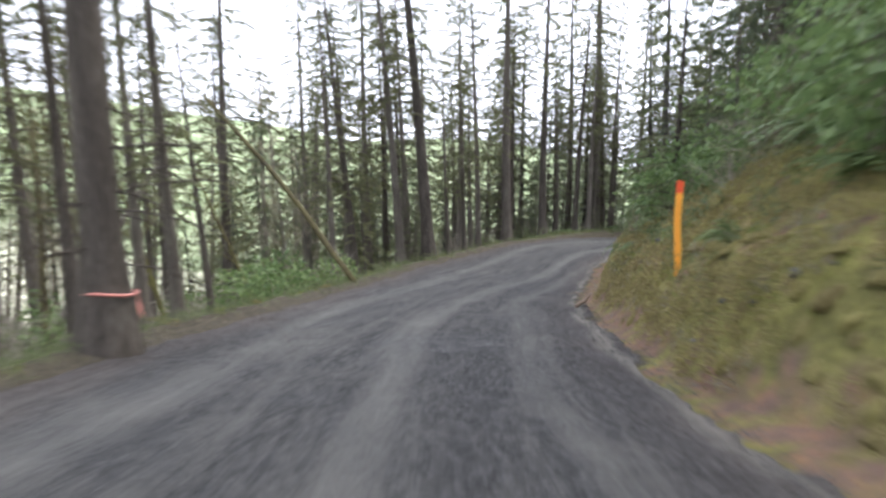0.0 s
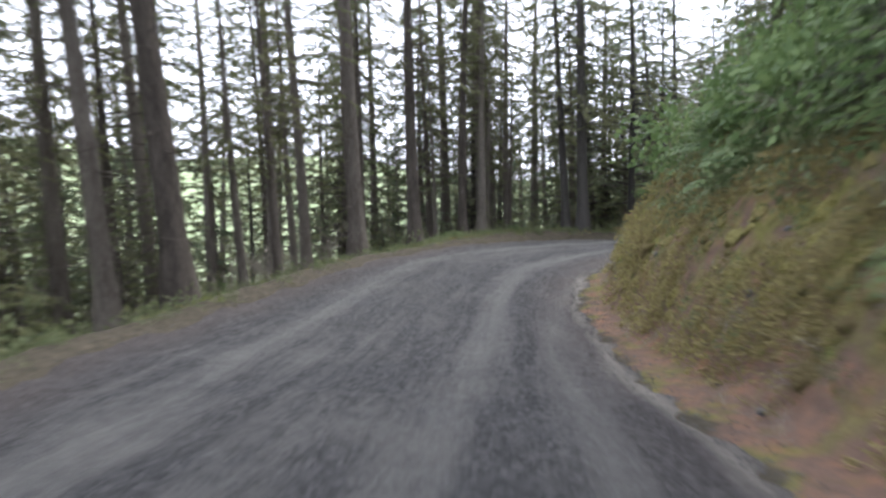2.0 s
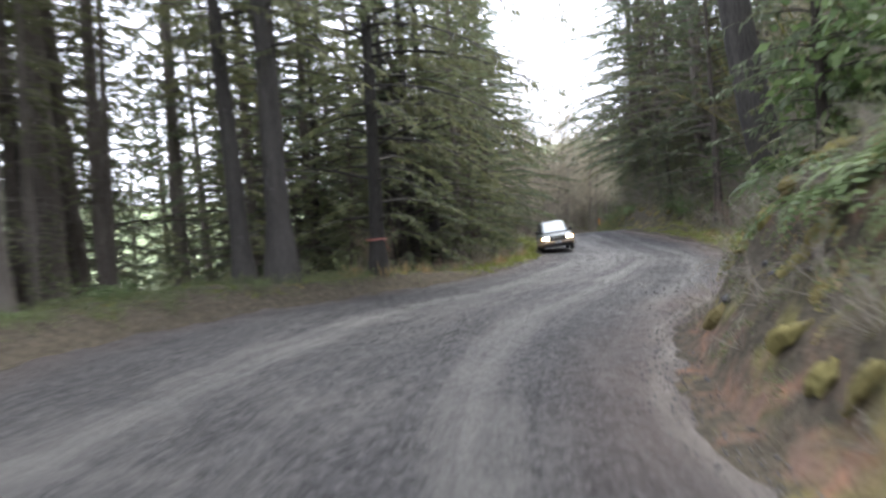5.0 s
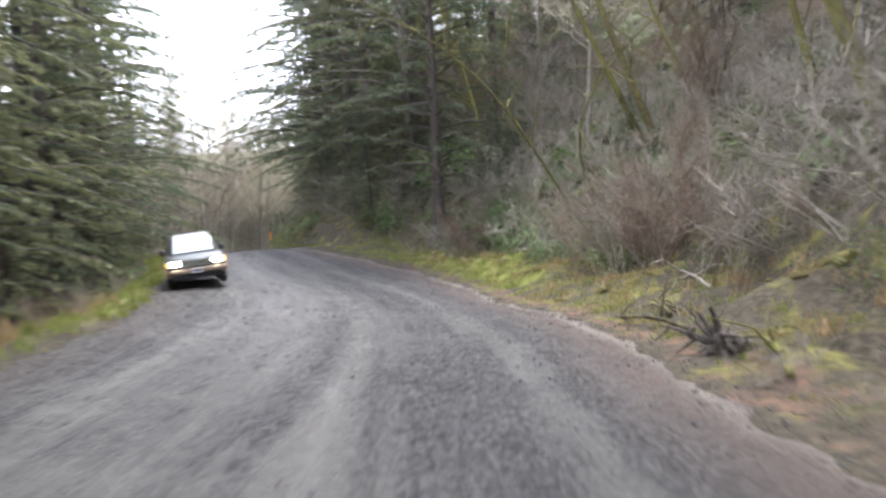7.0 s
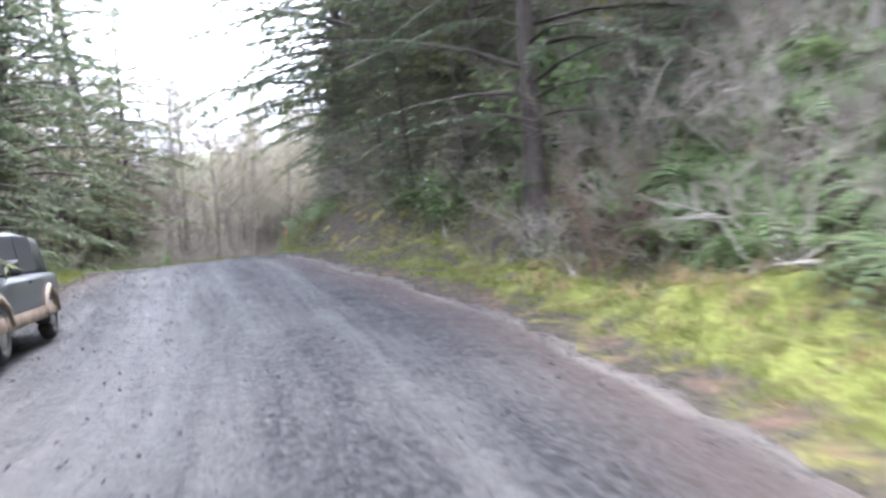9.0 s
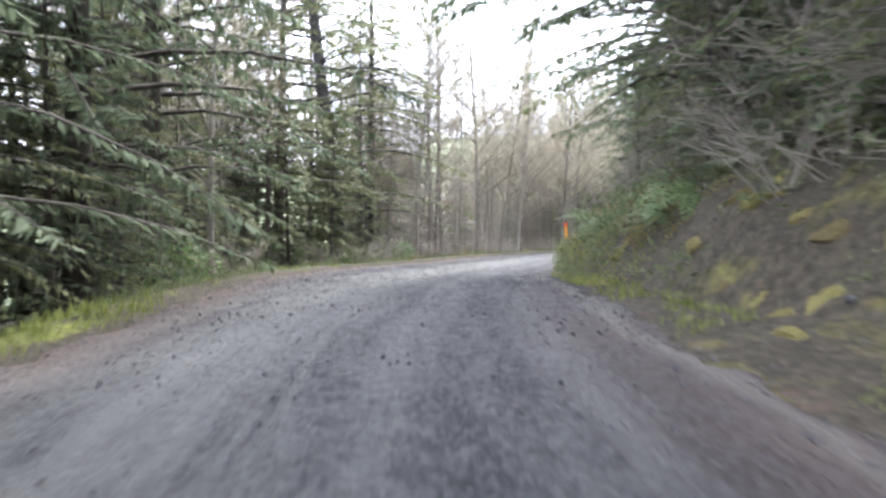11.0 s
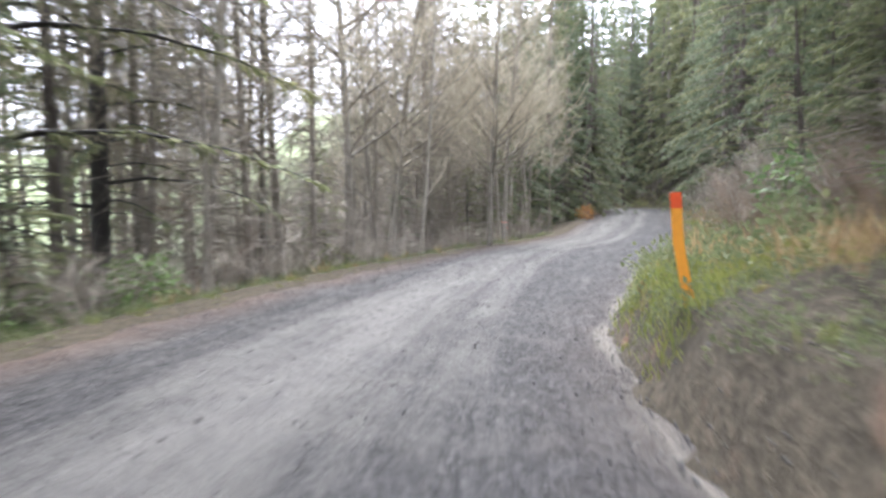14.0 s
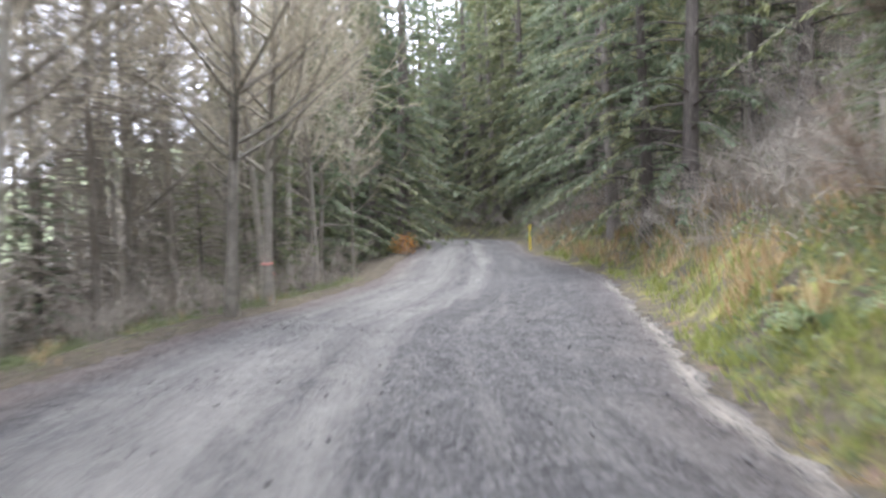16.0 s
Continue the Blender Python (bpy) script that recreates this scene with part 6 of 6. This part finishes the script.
CHROME = plain("chrome_bar", (0.75, 0.75, 0.75), 0.2, 0.9, 0, 0.05)
LAMP = plain("lit_headlamp", (1.0, 0.86, 0.62), 0.2, 0, 14.0, 0.02)
AMBER = plain("amber_indicator", (0.9, 0.40, 0.05), 0.3, 0, 1.5, 0.05)


def loft(name, rows, material, corner=0.10, exp=4.0):
    """Rounded cross-sections (x, low, high, half width) joined along x."""
    ang = np.linspace(0, 2 * np.pi, 20, endpoint=False) + np.pi / 20
    c, s = np.cos(ang), np.sin(ang)
    ring = np.stack([np.sign(c) * np.abs(c) ** (2 / exp), np.sign(s) * np.abs(s) ** (2 / exp)], 1)
    v, f = [], []
    for x, lo, hi, hw in rows:
        v += [(x, ring[k, 0] * hw, (lo + hi) / 2 + ring[k, 1] * (hi - lo) / 2) for k in range(20)]
    for i in range(len(rows) - 1):
        for k in range(20):
            a, b_ = i * 20 + k, i * 20 + (k + 1) % 20
            f.append((a, b_, b_ + 20, a + 20))
    f += [tuple(range(19, -1, -1)), tuple(range((len(rows) - 1) * 20, len(rows) * 20))]
    return mesh_from(name, v, f, material, True)


def box(name, lo, hi, material, bevel=0.01):
    bm = bmesh.new()
    a, b_ = Vector(lo), Vector(hi)
    bmesh.ops.create_cube(bm, size=1.0, matrix=Matrix.LocRotScale((a + b_) / 2, None, b_ - a))
    bmesh.ops.bevel(bm, geom=[e for e in bm.edges], offset=bevel, segments=2, affect="EDGES")
    me = bpy.data.meshes.new(name)
    bm.to_mesh(me)
    bm.free()
    me.materials.append(material)
    return me


def pane(name, corners, material, thick=0.012):
    a, b_, c, d = (Vector(p) for p in corners)
    nrm = (b_ - a).cross(d - a).normalized() * thick
    v = [a, b_, c, d, a + nrm, b_ + nrm, c + nrm, d + nrm]
    return mesh_from(name, v, [(3, 2, 1, 0), (4, 5, 6, 7), (0, 1, 5, 4), (1, 2, 6, 5), (2, 3, 7, 6), (3, 0, 4, 7)], material)


def wheel_meshes():
    tyre, rim = Geo(), Geo()
    ang = np.linspace(0, 2 * np.pi, 25)
    ring = np.stack([np.cos(ang) * 0.27, np.zeros(25), np.sin(ang) * 0.27], 1)
    tyre.tube(ring, np.full(25, 0.105), 10)
    hub = np.array([(0, y, 0) for y in (-0.09, -0.085, 0.0, 0.075, 0.085)])
    rim.tube(hub, [0.02, 0.20, 0.215, 0.20, 0.02], 20)
    return tyre.mesh("tyre", RUBBER), rim.mesh("rim", RIM)


def oncoming_car(x, y, z, turn):
    car = tagged(new("car"), "dark grey off-road car with lit headlamps and tan lower panels", "car")
    body = child("body", loft("body", [(-2.30, 0.60, 0.98, 0.78), (-2.22, 0.50, 1.06, 0.86), (-1.0, 0.46, 1.08, 0.89), (0.7, 0.46, 1.07, 0.89), (1.05, 0.46, 1.05, 0.89), (2.0, 0.48, 0.97, 0.87), (2.26, 0.52, 0.90, 0.83), (2.33, 0.58, 0.84, 0.78)], PAINT, exp=7.0), car)
    child("skirt", loft("skirt", [(-2.25, 0.36, 0.60, 0.80), (-1.9, 0.34, 0.66, 0.88), (1.9, 0.34, 0.66, 0.88), (2.25, 0.38, 0.60, 0.82)], MUDDY, exp=8.0), car, "tan lower panels dull with mud")
    cabin = child("cabin", loft("cabin", [(-2.15, 1.02, 1.20, 0.74), (-2.02, 1.02, 1.66, 0.70), (-0.9, 1.02, 1.74, 0.67), (0.05, 1.02, 1.71, 0.66), (0.35, 1.02, 1.52, 0.69), (1.00, 1.02, 1.09, 0.74)], PAINT, exp=7.0), car)
    child("windscreen", pane("windscreen", [(0.99, -0.62, 1.10), (0.99, 0.62, 1.10), (0.20, 0.53, 1.665), (0.20, -0.53, 1.665)], SKY_PALE_GLASS), car, "windscreen coloured pale for the white sky it mirrors")
    for sgn in (-1, 1):
        c1 = [(0.55, sgn * 0.735, 1.10), (-0.45, sgn * 0.735, 1.10), (-0.45, sgn * 0.685, 1.64), (0.18, sgn * 0.685, 1.62)]
        c2 = [(-0.52, sgn * 0.735, 1.10), (-1.45, sgn * 0.735, 1.10), (-1.45, sgn * 0.690, 1.64), (-0.52, sgn * 0.685, 1.64)]
        for cs in (c1, c2):
            child("side_window", pane("side_window", cs if sgn > 0 else cs[::-1], BLACK), car)
        head = child("headlight", box("headlight", (2.24, sgn * 0.62 - 0.15, 0.72), (2.36, sgn * 0.62 + 0.15, 0.85), LAMP, 0.02), car, "lit warm-white headlamp")
        child("indicator", box("indicator", (2.18, sgn * 0.815 - 0.04, 0.70), (2.30, sgn * 0.815 + 0.04, 0.85), AMBER, 0.015), head, "amber lens")
        mir = child("mirror", loft("mirror", [(0.62, 1.10, 1.24, 0.02), (0.66, 1.06, 1.27, 0.10), (0.76, 1.07, 1.26, 0.09), (0.82, 1.11, 1.22, 0.03)], BLACK), car)
        mir.location = (0, sgn * 0.92, 0)
        child("door_handle", box("door_handle", (-0.36, sgn * 0.885 - 0.015, 0.93), (-0.20, sgn * 0.885 + 0.015, 0.96), BLACK, 0.008), car)
    grille = child("grille", box("grille", (2.27, -0.42, 0.66), (2.345, 0.42, 0.86), BLACK, 0.02), car)
    for k in range(3):
        child("grille_bar", box("grille_bar", (2.33, -0.42, 0.69 + k * 0.06), (2.365, 0.42, 0.712 + k * 0.06), CHROME, 0.006), grille, "chrome bar")
    child("bumper", loft("bumper", [(2.16, 0.46, 0.62, 0.86), (2.30, 0.44, 0.62, 0.86), (2.44, 0.46, 0.60, 0.74), (2.47, 0.49, 0.57, 0.66)], MUDDY, exp=6.0), car, "tan front bumper")
    child("valance", box("valance", (2.15, -0.72, 0.28), (2.32, 0.72, 0.46), BLACK, 0.03), car)
    child("bonnet_seam", box("bonnet_seam", (1.06, -0.62, 1.038), (1.10, 0.62, 1.052), BLACK, 0.004), car)
    plate = child("number_plate", box("number_plate", (2.462, -0.16, 0.46), (2.478, 0.16, 0.60), PLATE, 0.004), car)
    child("plate_bar", box("plate_bar", (2.479, -0.12, 0.50), (2.484, 0.12, 0.56), BLACK, 0.001), plate, "dark bar across the plate")
    for wx, wy in ((1.42, 0.78), (1.42, -0.78), (-1.38, 0.78), (-1.38, -0.78)):
        ty, rm = WHEEL
        w = child("wheel", ty, car)
        w.location = (wx, wy, 0.375)
        child("rim", rm, w, "dusty metal rim")
        arch = child("wheel_arch", loft("wheel_arch", [(wx - 0.46, 0.42, 0.50, 0.06), (wx - 0.30, 0.66, 0.74, 0.07), (wx, 0.80, 0.88, 0.07), (wx + 0.30, 0.66, 0.74, 0.07), (wx + 0.46, 0.42, 0.50, 0.06)], MUDDY), car)
        arch.location = (0, 0.86 if wy > 0 else -0.86, 0)
    car.matrix_basis = pose(x, y, z, 0, 0, turn) @ pose(0, 0, 0, 5.5) @ Matrix.Diagonal((0.88, 0.88, 0.86, 1))


WHEEL = wheel_meshes()
oncoming_car(*ground_at(82.4, 3.65), 231)
